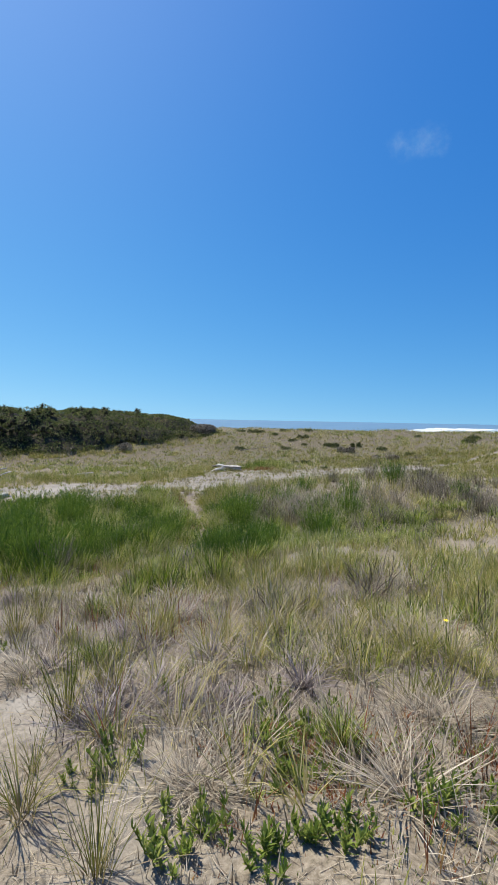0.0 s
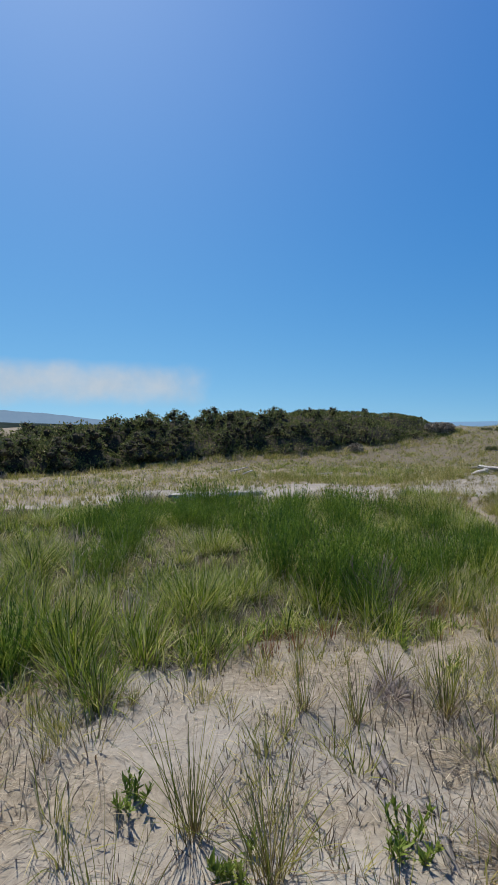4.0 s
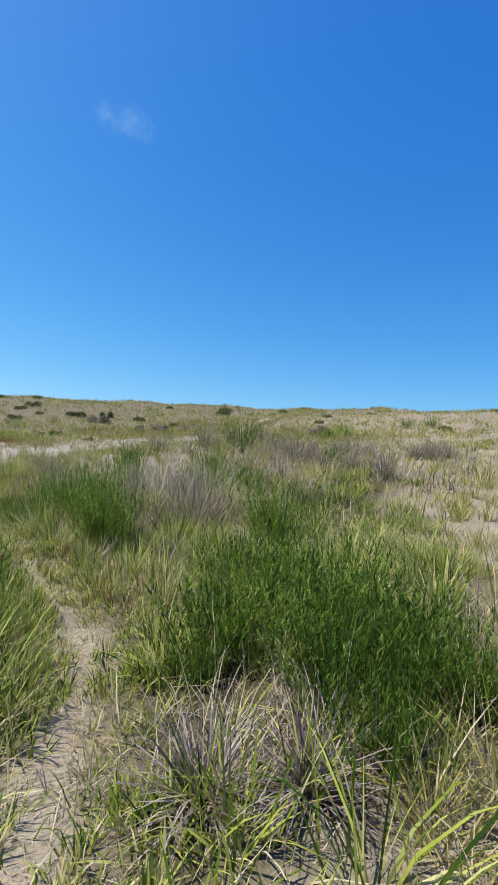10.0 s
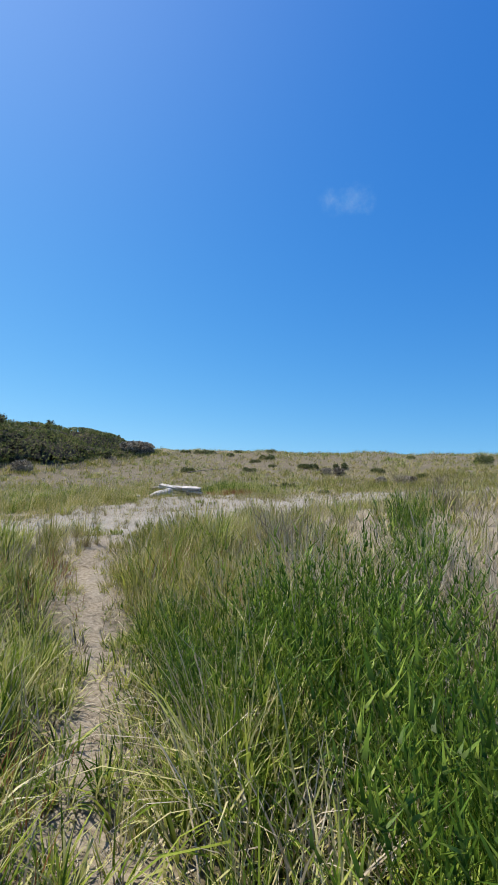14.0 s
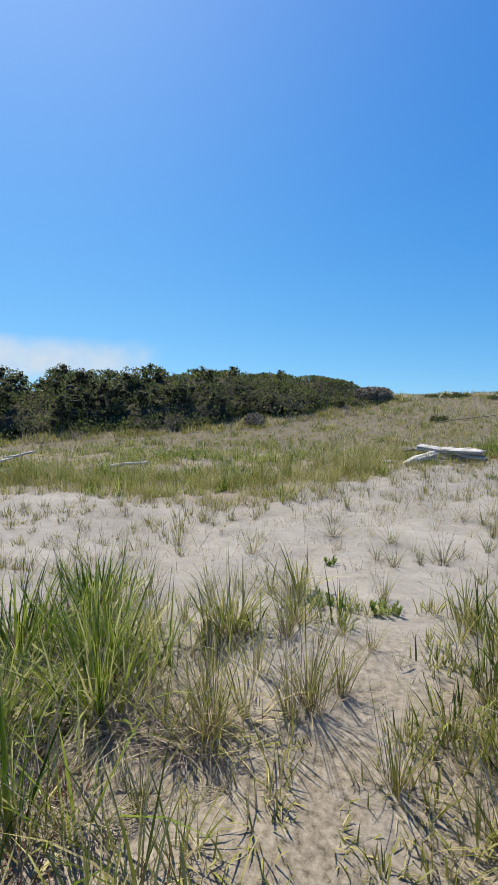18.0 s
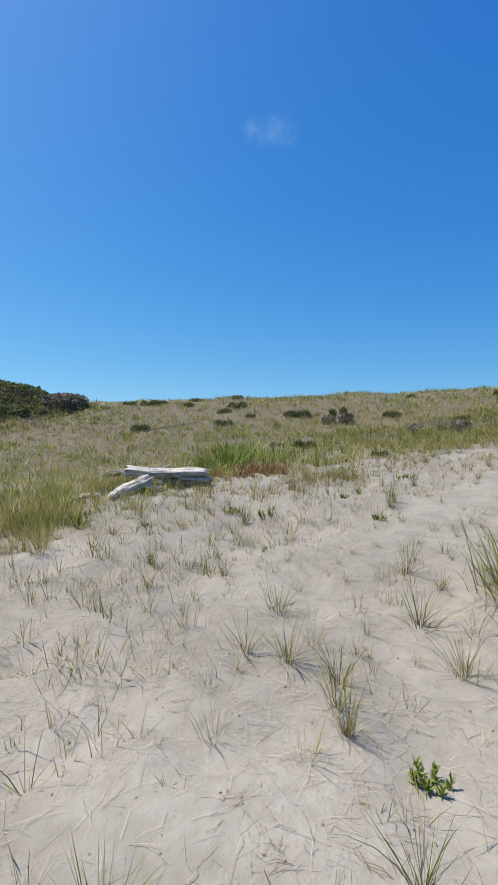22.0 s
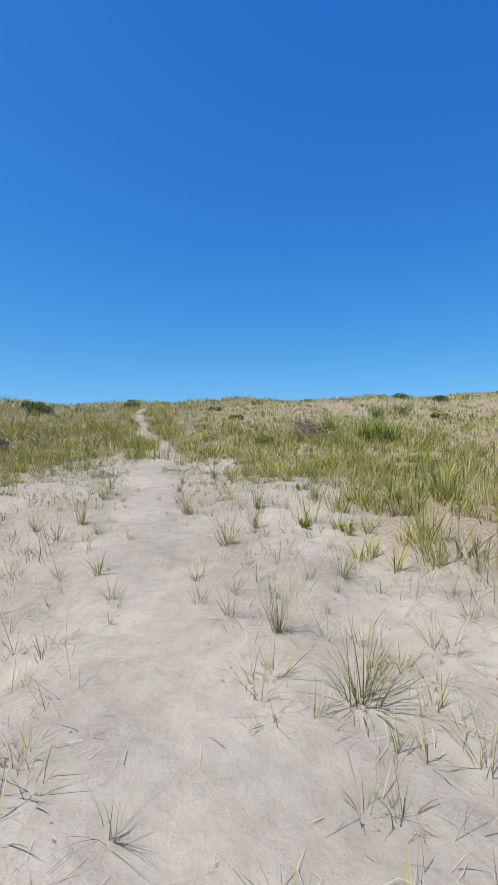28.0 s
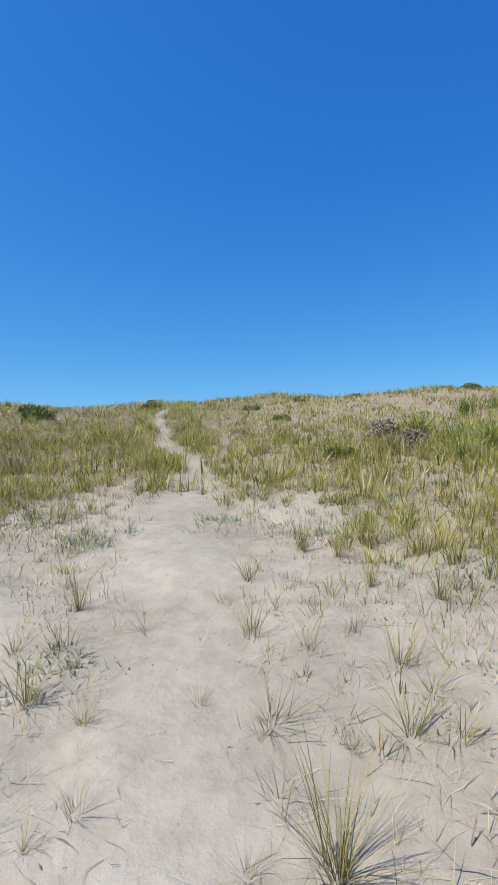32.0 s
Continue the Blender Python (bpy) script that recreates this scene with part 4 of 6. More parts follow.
tagged(part("wood_chips", mesh_from("wood_chips", v, f, np.full(4 * n, 3), smooth=False), WEATHERED), "small dark bits of wood and cones on the sand", "debris", kind="stuff")

# ---- things ----
def tuft_mesh(name, count, tall, wide, thick, lean, bend, segs=3):
    a = rng.uniform(0, 2 * np.pi, count)
    r = np.abs(rng.normal(0, wide, count))
    return blades(name, r * np.cos(a), r * np.sin(a), np.full(count, -0.02), tall * rng.uniform(0.45, 1.1, count), thick * rng.uniform(0.6, 1.25, count),
                  a + rng.normal(0, 0.7, count), np.abs(rng.normal(0, lean, count)) + 0.05, np.abs(rng.normal(0, bend, count)), segs)


def set_down(ob, x, y, turn, size, sink=0.0):
    ob.matrix_basis = Matrix.LocRotScale((x, y, float(ground_at(x, y)) - sink), Euler((0, 0, turn)), (size,) * 3)


def stand(proto, x, y, turn, size):
    c = copy_thing(proto, Matrix())
    set_down(c, x, y, turn, size)
    return c


def empty(name, label, category, group="", kind=""):
    return tagged(new(name), label, category, group, kind)


TUFT_STRAW = blade_material("tuft_straw", [(0.0, (0.15, 0.1, 0.055)), (0.5, (0.34, 0.27, 0.17)), (1.0, (0.54, 0.47, 0.34))], (0.2, 0.14, 0.085), 0.2)
tuft_protos, tuft_tall = [], []
for count, tall, lean, bend in ((30, 0.48, 0.2, 0.5), (20, 0.42, 0.3, 0.6), (40, 0.52, 0.2, 0.6), (11, 0.4, 0.45, 0.6), (16, 0.36, 0.55, 0.5), (32, 0.45, 0.35, 0.8), (9, 0.42, 0.4, 0.7), (22, 0.34, 0.45, 0.7)):
    e = empty("grass_tuft", "tuft of yellow-green dune grass growing in bare sand" if count > 14 else "sparse thin tuft of dune grass in bare sand", "grass tuft", "tufts on the sand")
    part("blade_clump", tuft_mesh("tuft_blades", int(count * 1.7), tall, 0.035, 0.0044, lean, bend, 4), TUFT, e)
    part("dry_clump", tuft_mesh("tuft_straw", max(14, count), tall * 0.9, 0.04, 0.004, 1.15, 0.8, 4), TUFT_STRAW, e, "dry straw-coloured blades")
    tuft_protos.append(e)
    tuft_tall.append(tall)


def tufty(x, y):
    """Tufts thin out on the trodden line and thicken towards the growth on both sides."""
    line = to_line(x, y, SAND_PATH)
    late = np.clip((y - 19) / 3, 0, 1)
    return (bare(x, y) > 0.35) * near_to(x, y, 8) * in_reach(x, y) * (line > 0.3) * np.clip(0.25 + 1.2 * vnoise(x, y, 0.9, 90), 0, 1) * ((1 - late) * 1.0 + late * np.clip((line - 0.1) / 0.4, 0.1, 1))


# the tufts that stand out on the sand: x, y and height
FIRST_DUNE = [(-4.04, 3.0, 0.32), (-3.8, 4.17, 0.2), (-3.78, 4.78, 0.22), (-3.72, 4.37, 0.46), (-3.38, 3.18, 0.43), (-3.35, 2.64, 0.24), (-3.26, 3.75, 0.25), (-3.18, 4.84, 0.24), (-2.97, 5.41, 0.24), (-2.96, 4.06, 0.41),
              (-2.94, 3.56, 0.39), (-2.81, 4.98, 0.37), (-2.74, 5.69, 0.25), (-2.73, 4.18, 0.28), (-2.66, 3.17, 0.21), (-2.63, 3.99, 0.41), (-2.54, 5.02, 0.36), (-2.43, 5.44, 0.3), (-2.35, 3.31, 0.48), (-2.27, 5.96, 0.19),
              (-2.23, 3.83, 0.33), (-2.22, 2.96, 0.35), (-2.12, 5.21, 0.43), (-2.02, 3.09, 0.3), (-1.87, 4.23, 0.5), (-1.77, 4.5, 0.43), (-0.87, 2.13, 0.24), (-0.85, 2.54, 0.5), (-0.82, 1.88, 0.39), (-0.68, 2.89, 0.4), (-0.42, 1.55, 0.44)]
DUNE_FOOT = [(-2.04, 6.04, 0.24), (-1.81, 5.97, 0.48), (-1.76, 7.15, 0.42), (-1.75, 7.61, 0.5), (-1.59, 5.81, 0.2), (-1.33, 6.43, 0.37), (-1.22, 7.17, 0.24), (-1.16, 6.21, 0.55), (-0.87, 5.94, 0.5), (0.64, 6.86, 0.37)]
BY_TRAIL = [(-4.53, 21.28, 0.3), (-3.98, 21.33, 0.29), (-3.69, 22.09, 0.3), (-3.06, 20.25, 0.32), (-2.8, 19.99, 0.18), (-2.65, 21.8, 0.33), (-2.59, 20.4, 0.28), (-2.52, 19.8, 0.25), (-2.4, 20.59, 0.21), (-2.15, 19.65, 0.5), (-2.13, 20.57, 0.32),
            (-2.08, 19.09, 0.39), (-1.92, 18.82, 0.45), (-1.87, 20.43, 0.26), (-1.78, 19.68, 0.37), (-1.72, 21.88, 0.16), (-1.55, 19.09, 0.45), (-1.55, 19.33, 0.17), (-1.46, 19.79, 0.21), (-1.32, 21.66, 0.2), (-1.29, 19.65, 0.24),
            (-1.24, 20.55, 0.25), (-1.16, 21.46, 0.27), (-1.14, 19.52, 0.13), (-0.93, 21.55, 0.2), (-0.47, 21.21, 0.21), (-0.23, 21.36, 0.31), (-0.11, 21.23, 0.14)]
LOWER_SAND = [(-1.92, 23.02, 0.25), (-1.85, 22.44, 0.27), (-1.41, 22.41, 0.21), (-1.19, 22.21, 0.26), (-0.97, 21.99, 0.18), (-0.71, 21.79, 0.31), (-0.68, 22.93, 0.22), (-0.55, 21.89, 0.21), (-0.26, 22.02, 0.29), (-0.1, 22.73, 0.26),
              (-0.03, 22.94, 0.32), (0.09, 23.14, 0.33), (0.44, 21.68, 0.5), (0.65, 23.19, 0.16), (0.82, 22.98, 0.35), (-1.86, 24.32, 0.29), (-0.79, 24.44, 0.22), (-0.73, 25.08, 0.28), (-0.62, 23.33, 0.14), (-0.59, 24.12, 0.2),
              (-0.4, 23.45, 0.16), (-0.28, 23.66, 0.26), (-0.07, 23.44, 0.34), (0.0, 25.12, 0.27), (0.18, 23.6, 0.22), (0.18, 24.22, 0.35), (0.38, 23.41, 0.16), (0.51, 24.53, 0.21), (0.59, 23.64, 0.19), (0.69, 25.17, 0.17)]
MID_SAND = [(0.89, 24.71, 0.14), (0.96, 24.55, 0.16), (1.06, 23.65, 0.35), (1.1, 24.92, 0.2), (1.26, 24.41, 0.2), (1.35, 25.06, 0.14), (1.5, 24.38, 0.29), (1.57, 24.01, 0.27), (1.7, 25.15, 0.15), (1.72, 24.57, 0.21), (1.81, 23.48, 0.35),
            (1.85, 24.88, 0.23), (2.06, 24.42, 0.17), (2.08, 24.05, 0.19), (2.12, 24.61, 0.21), (2.13, 24.99, 0.16), (2.17, 23.83, 0.36), (2.42, 24.34, 0.19), (2.53, 24.56, 0.15), (2.54, 25.24, 0.21), (2.58, 24.92, 0.14), (2.72, 25.14, 0.22),
            (2.81, 24.7, 0.21), (2.9, 24.42, 0.24), (3.04, 25.04, 0.24), (3.08, 24.18, 0.31), (3.1, 25.27, 0.24), (3.17, 24.51, 0.2), (3.5, 25.48, 0.21), (3.69, 24.46, 0.32), (3.91, 24.92, 0.27), (3.98, 24.52, 0.31)]
PATH_SOUTH = [(4.23, 25.15, 0.25), (4.51, 24.79, 0.26), (5.36, 25.01, 0.25), (-0.62, 25.73, 0.3), (-0.15, 25.51, 0.19), (0.82, 26.96, 0.4), (1.49, 26.5, 0.23), (1.79, 26.33, 0.2), (2.1, 25.76, 0.16), (2.22, 26.44, 0.22), (2.29, 25.96, 0.18),
              (2.43, 25.65, 0.18), (2.78, 26.39, 0.35), (3.02, 26.62, 0.33), (3.27, 27.01, 0.29), (3.5, 25.77, 0.22), (3.61, 26.33, 0.19), (3.79, 27.11, 0.22), (4.51, 25.62, 0.45), (4.97, 26.09, 0.29), (5.0, 27.21, 0.16), (5.1, 26.43, 0.23),
              (5.19, 27.27, 0.14), (5.28, 26.7, 0.22), (5.36, 25.86, 0.14), (5.49, 26.51, 0.19), (5.51, 26.21, 0.15), (5.69, 25.81, 0.16), (5.71, 26.89, 0.19), (5.78, 26.43, 0.24), (5.85, 26.05, 0.21)]
PATH_MIDDLE = [(6.08, 26.34, 0.17), (6.1, 25.81, 0.32), (6.64, 26.93, 0.36), (6.7, 25.98, 0.2), (6.97, 26.62, 0.19), (7.38, 26.85, 0.32), (7.57, 25.61, 0.25), (8.3, 27.06, 0.39), (8.31, 26.0, 0.37), (9.1, 26.43, 0.37), (8.1, 25.34, 0.4), (3.03, 27.61, 0.38),
               (4.08, 28.43, 0.33), (4.74, 28.35, 0.37), (5.34, 27.4, 0.22), (5.71, 28.13, 0.25), (5.77, 27.79, 0.28), (6.28, 28.24, 0.22), (6.69, 28.91, 0.31), (6.7, 28.02, 0.24), (6.96, 28.6, 0.27), (7.01, 29.46, 0.35), (7.31, 29.03, 0.36)]
PATH_NORTH = [(8.14, 29.09, 0.14), (8.3, 29.02, 0.18), (8.33, 28.38, 0.14), (8.4, 28.1, 0.36), (8.74, 29.31, 0.18), (8.77, 29.68, 0.31), (8.96, 28.11, 0.14), (8.97, 28.47, 0.23), (9.01, 28.85, 0.15), (9.05, 27.68, 0.21), (9.06, 27.87, 0.27),
              (9.17, 30.15, 0.23), (9.28, 27.77, 0.24), (9.28, 29.9, 0.23), (9.56, 28.42, 0.22), (9.57, 27.92, 0.31), (9.64, 29.52, 0.25), (9.74, 28.82, 0.32), (9.81, 30.19, 0.28), (9.84, 28.18, 0.19), (9.92, 27.42, 0.22), (10.16, 29.18, 0.24),
              (10.39, 27.66, 0.26), (10.63, 28.14, 0.29), (10.66, 29.14, 0.32), (11.52, 28.49, 0.37), (11.57, 27.76, 0.42), (11.78, 28.91, 0.4), (11.82, 28.22, 0.39)]
planted = [(x, y, h, False) for x, y, h in FIRST_DUNE + DUNE_FOOT + BY_TRAIL] + [(x, y, h, True) for x, y, h in LOWER_SAND + MID_SAND + PATH_SOUTH + PATH_MIDDLE + PATH_NORTH]
pool = {"sparse": [3, 4, 6], "middling": [1, 7, 0], "thick": [2, 5, 0]}
for q, (x, y, h, late) in enumerate(planted):
    kind = "sparse" if h < 0.2 or (late and h < 0.26) else "middling" if h < 0.36 else "thick"
    k = q if q < len(tuft_protos) else pool[kind][int(rng.integers(3))]
    size = h / tuft_tall[k] * rng.uniform(1.05, 1.3)
    if q < len(tuft_protos):
        set_down(tuft_protos[q], x, y, rng.uniform(0, 6.28), size)
    else:
        stand(tuft_protos[k], x, y, rng.uniform(0, 6.28), size)
px, py = np.array([p[0] for p in planted]), np.array([p[1] for p in planted])


def from_planted(x, y):
    """Distance to the nearest of those tufts."""
    best = np.full(np.shape(x), 9.0)
    for a, b in zip(px, py):
        best = np.minimum(best, np.hypot(x - a, y - b))
    return best


tx, ty = sow(-7, 17, 0.5, 35, 19, tufty)
clear = (from_planted(tx, ty) > 0.2) & (off_walk(tx, ty) > 0.15)
tx, ty = tx[clear], ty[clear]
close = off_walk(tx, ty) < np.where(ty > 19, 2.4, 1.8)
small = np.flatnonzero(close & (rng.random(len(tx)) < 0.7))
rest = np.flatnonzero(~close)
soon, rest = rest[ty[rest] < 19], rest[ty[rest] >= 19]
field("tuft_shoots", "small sparse shoots of dune grass between the tufts", TUFT, (tx[small], ty[small]), 8, 0.03, 0.27, 0.0038, 3, 0.5, 0.7)
low = small[ty[small] < 19]
field("low_tufts", "low olive-green tufts of grass crowding the worn sand", DUNE, (np.concatenate([tx[low], tx[low] + 0.13]), np.concatenate([ty[low], ty[low] - 0.09])), 16, 0.045, 0.33, 0.0062, 3, 0.45, 0.7)
field("tuft_shoot_straw", "short dead blades between the tufts", TUFT_STRAW, (tx[small], ty[small]), 6, 0.05, 0.2, 0.0045, 3, 0.95, 0.7)
field("start_tufts", "tufts of yellow-green grass on the first dune", DUNE, (tx[soon], ty[soon]), 18, 0.035, 0.5, 0.0075, 3, 0.32, 0.5)
field("start_tuft_straw", "dry straw round the tufts of the first dune", LITTER, (tx[soon], ty[soon]), 14, 0.06, 0.36, 0.006, 3, 0.9, 0.6)
field("sand_tufts", "scattered tufts of dune grass in the sand", TUFT, (tx[rest], ty[rest]), 12, 0.03, 0.4, 0.006, 3, 0.4, 0.6)
field("sand_tuft_straw", "dry blades of tufts in the sand", TUFT_STRAW, (tx[rest], ty[rest]), 8, 0.04, 0.4, 0.0065, 3, 0.9, 0.7)
field("sand_wisps", "dry wisps of dead grass lying on the sand", TUFT_STRAW, sow(-6, 15, 20.5, 34, 26, lambda x, y: (bare(x, y) > 0.3) * near_to(x, y, 5) * (to_line(x, y, SAND_PATH) > 0.35) * np.clip(2.2 * vnoise(x, y, 1.0, 97) - 0.45, 0.1, 1)), 8, 0.08, 0.32, 0.0038, 3, 1.15, 0.6, stray=1.5)
margin = lambda x, y: (bare(x, y) > 0.2) * np.clip((to_line(x, y, SAND_PATH) - 0.45) / 0.5, 0, 1) * np.clip((x - 7.2) / 1.5, 0, 1) * (off_walk(x, y) > 0.8)
field("margin_tufts", "low yellow-green tufts crowding in where the sand ends", TUFT, sow(7, 17, 25, 35, 12, lambda x, y: margin(x, y) * np.clip(2 * vnoise(x, y, 0.8, 106) - 0.3, 0.1, 1)), 9, 0.035, 0.3, 0.0058, 3, 0.4, 0.6)
field("margin_straw", "rusty dry grass crowding in where the sand ends", TUFT_STRAW, sow(7, 17, 25, 35, 12, lambda x, y: margin(x, y) * np.clip(2 * vnoise(x, y, 0.7, 107) - 0.3, 0.1, 1)), 9, 0.06, 0.24, 0.005, 3, 0.9, 0.7)
log_side = lambda x, y: np.exp(-(((to_line(x, y, [(-0.9, 24.6), (-0.1, 25.6), (0.6, 26.6), (1.3, 27.2), (2.2, 28.6), (4.5, 30)])) / 0.75) ** 2)) * (off_walk(x, y) > 0.9)
field("log_side_tufts", "yellow-green tufts crowding the sand below the logs", TUFT, sow(-3, 7, 23.5, 31.5, 24, lambda x, y: log_side(x, y) * np.clip(2.2 * vnoise(x, y, 0.6, 111) - 0.3, 0.1, 1)), 11, 0.04, 0.36, 0.006, 3, 0.4, 0.6)
field("log_side_straw", "dry grass matted on the sand below the logs", TUFT_STRAW, sow(-3, 7, 23.5, 31.5, 26, lambda x, y: log_side(x, y) * np.clip(2.2 * vnoise(x, y, 0.5, 112) - 0.3, 0.1, 1)), 11, 0.08, 0.26, 0.0048, 3, 1.1, 0.7, "straw", 1.4)
field("sand_tufts_beyond", "scattered tufts of dune grass in the sand farther off", TUFT, sow(-24, 17, 8, 34, 3.4, lambda x, y: (bare(x, y) > 0.35) * (to_line(x, y, DUNE_PATH) > 0.6) * (1 - near_to(x, y, 8))), 22, 0.05, 0.46, 0.014, 2, 0.3, 0.5)


def bm_mesh(name, bm, smooth=True):
    me = bpy.data.meshes.new(name)
    bm.to_mesh(me)
    bm.free()
    if smooth:
        me.polygons.foreach_set("use_smooth", np.ones(len(me.polygons), bool))
    return me


def log_mesh(name, length, r0, r1, flat=0.75, split=0.0, seed=1.0, crook=0.05):
    """A weathered log along x, from its butt: uneven, cracked along the grain, ends broken off."""
    bm = bmesh.new()
    ns, nr, rings = 34, 26, []
    for i in range(ns + 1):
        u = i / ns
        ring = []
        cy, cz = crook * math.sin(u * 4 + seed), crook * 0.5 * math.sin(u * 6 + 2 * seed)
        for j in range(nr):
            a = 2 * math.pi * j / nr
            r = r0 + (r1 - r0) * u
            groove = 0.42 * noise.noise(Vector((u * 1.2, math.cos(a) * 3.2 + seed, math.sin(a) * 3.2)))
            groove += 0.24 * noise.noise(Vector((u * 4, math.cos(a) * 8 + seed, math.sin(a) * 8)))
            r *= 1 + groove - split * max(0, math.cos(a - 1.9)) ** 12 * (0.4 + u)
            end = 0.12 * length * noise.noise(Vector((math.cos(a) * 2, math.sin(a) * 2, seed * 3 + (0 if u < 0.5 else 9)))) * (abs(2 * u - 1) ** 6)
            ring.append(bm.verts.new((u * length + end, cy + r * math.cos(a), cz + flat * r * math.sin(a))))
        rings.append(ring)
    for a, b in zip(rings, rings[1:]):
        for j in range(nr):
            bm.faces.new((a[j], b[j], b[(j + 1) % nr], a[(j + 1) % nr]))
    for ring in (rings[0][::-1], rings[-1]):
        bm.faces.new(ring)
    bmesh.ops.recalc_face_normals(bm, faces=bm.faces)
    return bm_mesh(name, bm)


def driftwood(label, x0, y0, x1, y1, r0, r1, lift=0.5, lift2=None, seed=1.0, flat=0.75, split=0.25, crook=0.04, mat=None):
    za, zb = float(ground_at(x0, y0)) + r0 * lift, float(ground_at(x1, y1)) + r1 * (lift if lift2 is None else lift2)
    d = Vector((x1 - x0, y1 - y0, zb - za))
    ob = part("driftwood_log", log_mesh("driftwood_log", d.length, r0, r1, flat, split, seed, crook), mat or DRIFT)
    ob.matrix_basis = Matrix.Translation((x0, y0, za)) @ d.to_track_quat("X", "Z").to_matrix().to_4x4()
    return tagged(ob, label, "log", "driftwood")


driftwood("bleached white driftwood log lying across another on the sand", -0.5, 30.45, 0.98, 29.92, 0.18, 0.13, 1.9, 2.2, 1.3, 0.6, 0.5, 0.05)
driftwood("splintered white driftwood slab split off the top log", 0.25, 30.12, 1.02, 29.8, 0.1, 0.08, 2.3, 2.0, 7.3, 0.5, 0.5, 0.03)
# Added dark log: stands in for shade under the white one.
driftwood("dark log set below a white one as its shaded underside", -0.25, 30.33, 1.02, 29.84, 0.13, 0.12, 0.9, 0.9, 4.3, 0.8, 0.4, 0.05, WEATHERED)
driftwood("grey driftwood log half buried in the sand", -0.85, 29.45, -0.12, 30.0, 0.14, 0.14, 0.35, 1.2, 2.7, 0.8, 0.4, 0.05)
driftwood("broken grey driftwood slab in the sand", -1.9, 29.6, -1.1, 30.1, 0.12, 0.08, 0.3, 0.8, 5.2, 0.5)
driftwood("short split piece of driftwood beside the log pile", -0.25, 29.7, 0.15, 29.85, 0.08, 0.07, 0.7, 0.7, 6.6, 0.7)
driftwood("weathered flat driftwood plank behind the log pile", -0.9, 31.2, 0.4, 31.0, 0.11, 0.1, 2.0, 2.6, 3.1, 0.6, 0.4, 0.05, WEATHERED)
driftwood("long straight white driftwood log at the edge of the sand", -9.95, 14.95, -8.25, 17.75, 0.2, 0.18, 1.3, 1.3, 4.2, 0.62, 0.1, 0.01)
driftwood("distant grey driftwood log in the grass", -19.8, 12.8, -18.2, 13.6, 0.13, 0.12, 0.8, 0.8, 5.5)
driftwood("bare grey branch leaning in the grass of the slope", 1.4, 45.6, 4.6, 46.6, 0.045, 0.025, 5.0, 14.0, 6.1, mat=WEATHERED)
driftwood("broken grey branch lying in the grass", -15.9, 31.6, -14.9, 32.2, 0.08, 0.05, 1.5, 6.0, 7.7)
driftwood("broken grey branch sticking up in the grass", -13.9, 28.6, -13.3, 29.3, 0.06, 0.04, 1.0, 8.0, 8.3)
driftwood("grey grass-hidden branch on the slope", -9.5, 29.0, -8.3, 29.5, 0.07, 0.05, 1.0, 3.0, 8.9)
driftwood("splintered grey driftwood slat on the sand among dry grass", -2.42, 4.78, -2.2, 4.42, 0.03, 0.024, 0.2, 0.2, 9.4, 0.4, mat=WEATHERED)
driftwood("thin grey stick on the sand", -2.1, 4.3, -1.95, 4.0, 0.016, 0.01, 0.4, 0.4, 10.1, 0.8, mat=WEATHERED)


def spray_mesh(name, lobes, count, size, thin=0.35, up=0.3):
    """Foliage: many small leaf sprays over rounded lobes (x, y, z, radius)."""
    lobes = np.array(lobes, float)
    pick = rng.choice(len(lobes), count, p=lobes[:, 3] ** 2 / (lobes[:, 3] ** 2).sum())
    d = rng.normal(0, 1, (count, 3))
    d[:, 2] = np.abs(d[:, 2]) * 0.9 - 0.25
    d /= np.linalg.norm(d, axis=1)[:, None]
    rad = lobes[pick, 3] * rng.uniform(0.72, 1.12, count) ** 0.7
    c = lobes[pick, :3] + d * rad[:, None] * np.array([1, 1, 0.8])
    axis = d + rng.normal(0, 0.45, (count, 3)) + np.array([0, 0, up])
    axis /= np.linalg.norm(axis, axis=1)[:, None]
    side = np.cross(axis, rng.normal(0, 1, (count, 3)))
    side /= np.linalg.norm(side, axis=1)[:, None]
    L = size * rng.uniform(0.6, 1.3, count)[:, None]
    w = L * thin
    v = np.stack([c - axis * L * 0.4, c + side * w * 0.5, c + axis * L * 0.6, c - side * w * 0.5], 1).reshape(-1, 3)
    f = np.arange(4 * count)
    uv = np.tile([[0.5, 0.0], [1, 0.6], [0.5, 1], [0, 0.6]], (count, 1))
    return mesh_from(name, v, f, np.full(count, 4), uv, smooth=False)


def limb_mesh(name, limbs, sides=6):
    """Tapered limbs: each (points, radius at foot, radius at tip)."""
    bm = bmesh.new()
    for pts, ra, rb in limbs:
        rings = []
        for i, p in enumerate(pts):
            p = Vector(p)
            d = (Vector(pts[min(i + 1, len(pts) - 1)]) - Vector(pts[max(i - 1, 0)])).normalized()
            s = d.orthogonal().normalized()
            t = d.cross(s)
            r = ra + (rb - ra) * i / (len(pts) - 1)
            rings.append([bm.verts.new(p + (s * math.cos(a) + t * math.sin(a)) * r) for a in (2 * math.pi * j / sides for j in range(sides))])
        for a, b in zip(rings, rings[1:]):
            for j in range(sides):
                bm.faces.new((a[j], a[(j + 1) % sides], b[(j + 1) % sides], b[j]))
        bm.faces.new(rings[-1])
    return bm_mesh(name, bm)


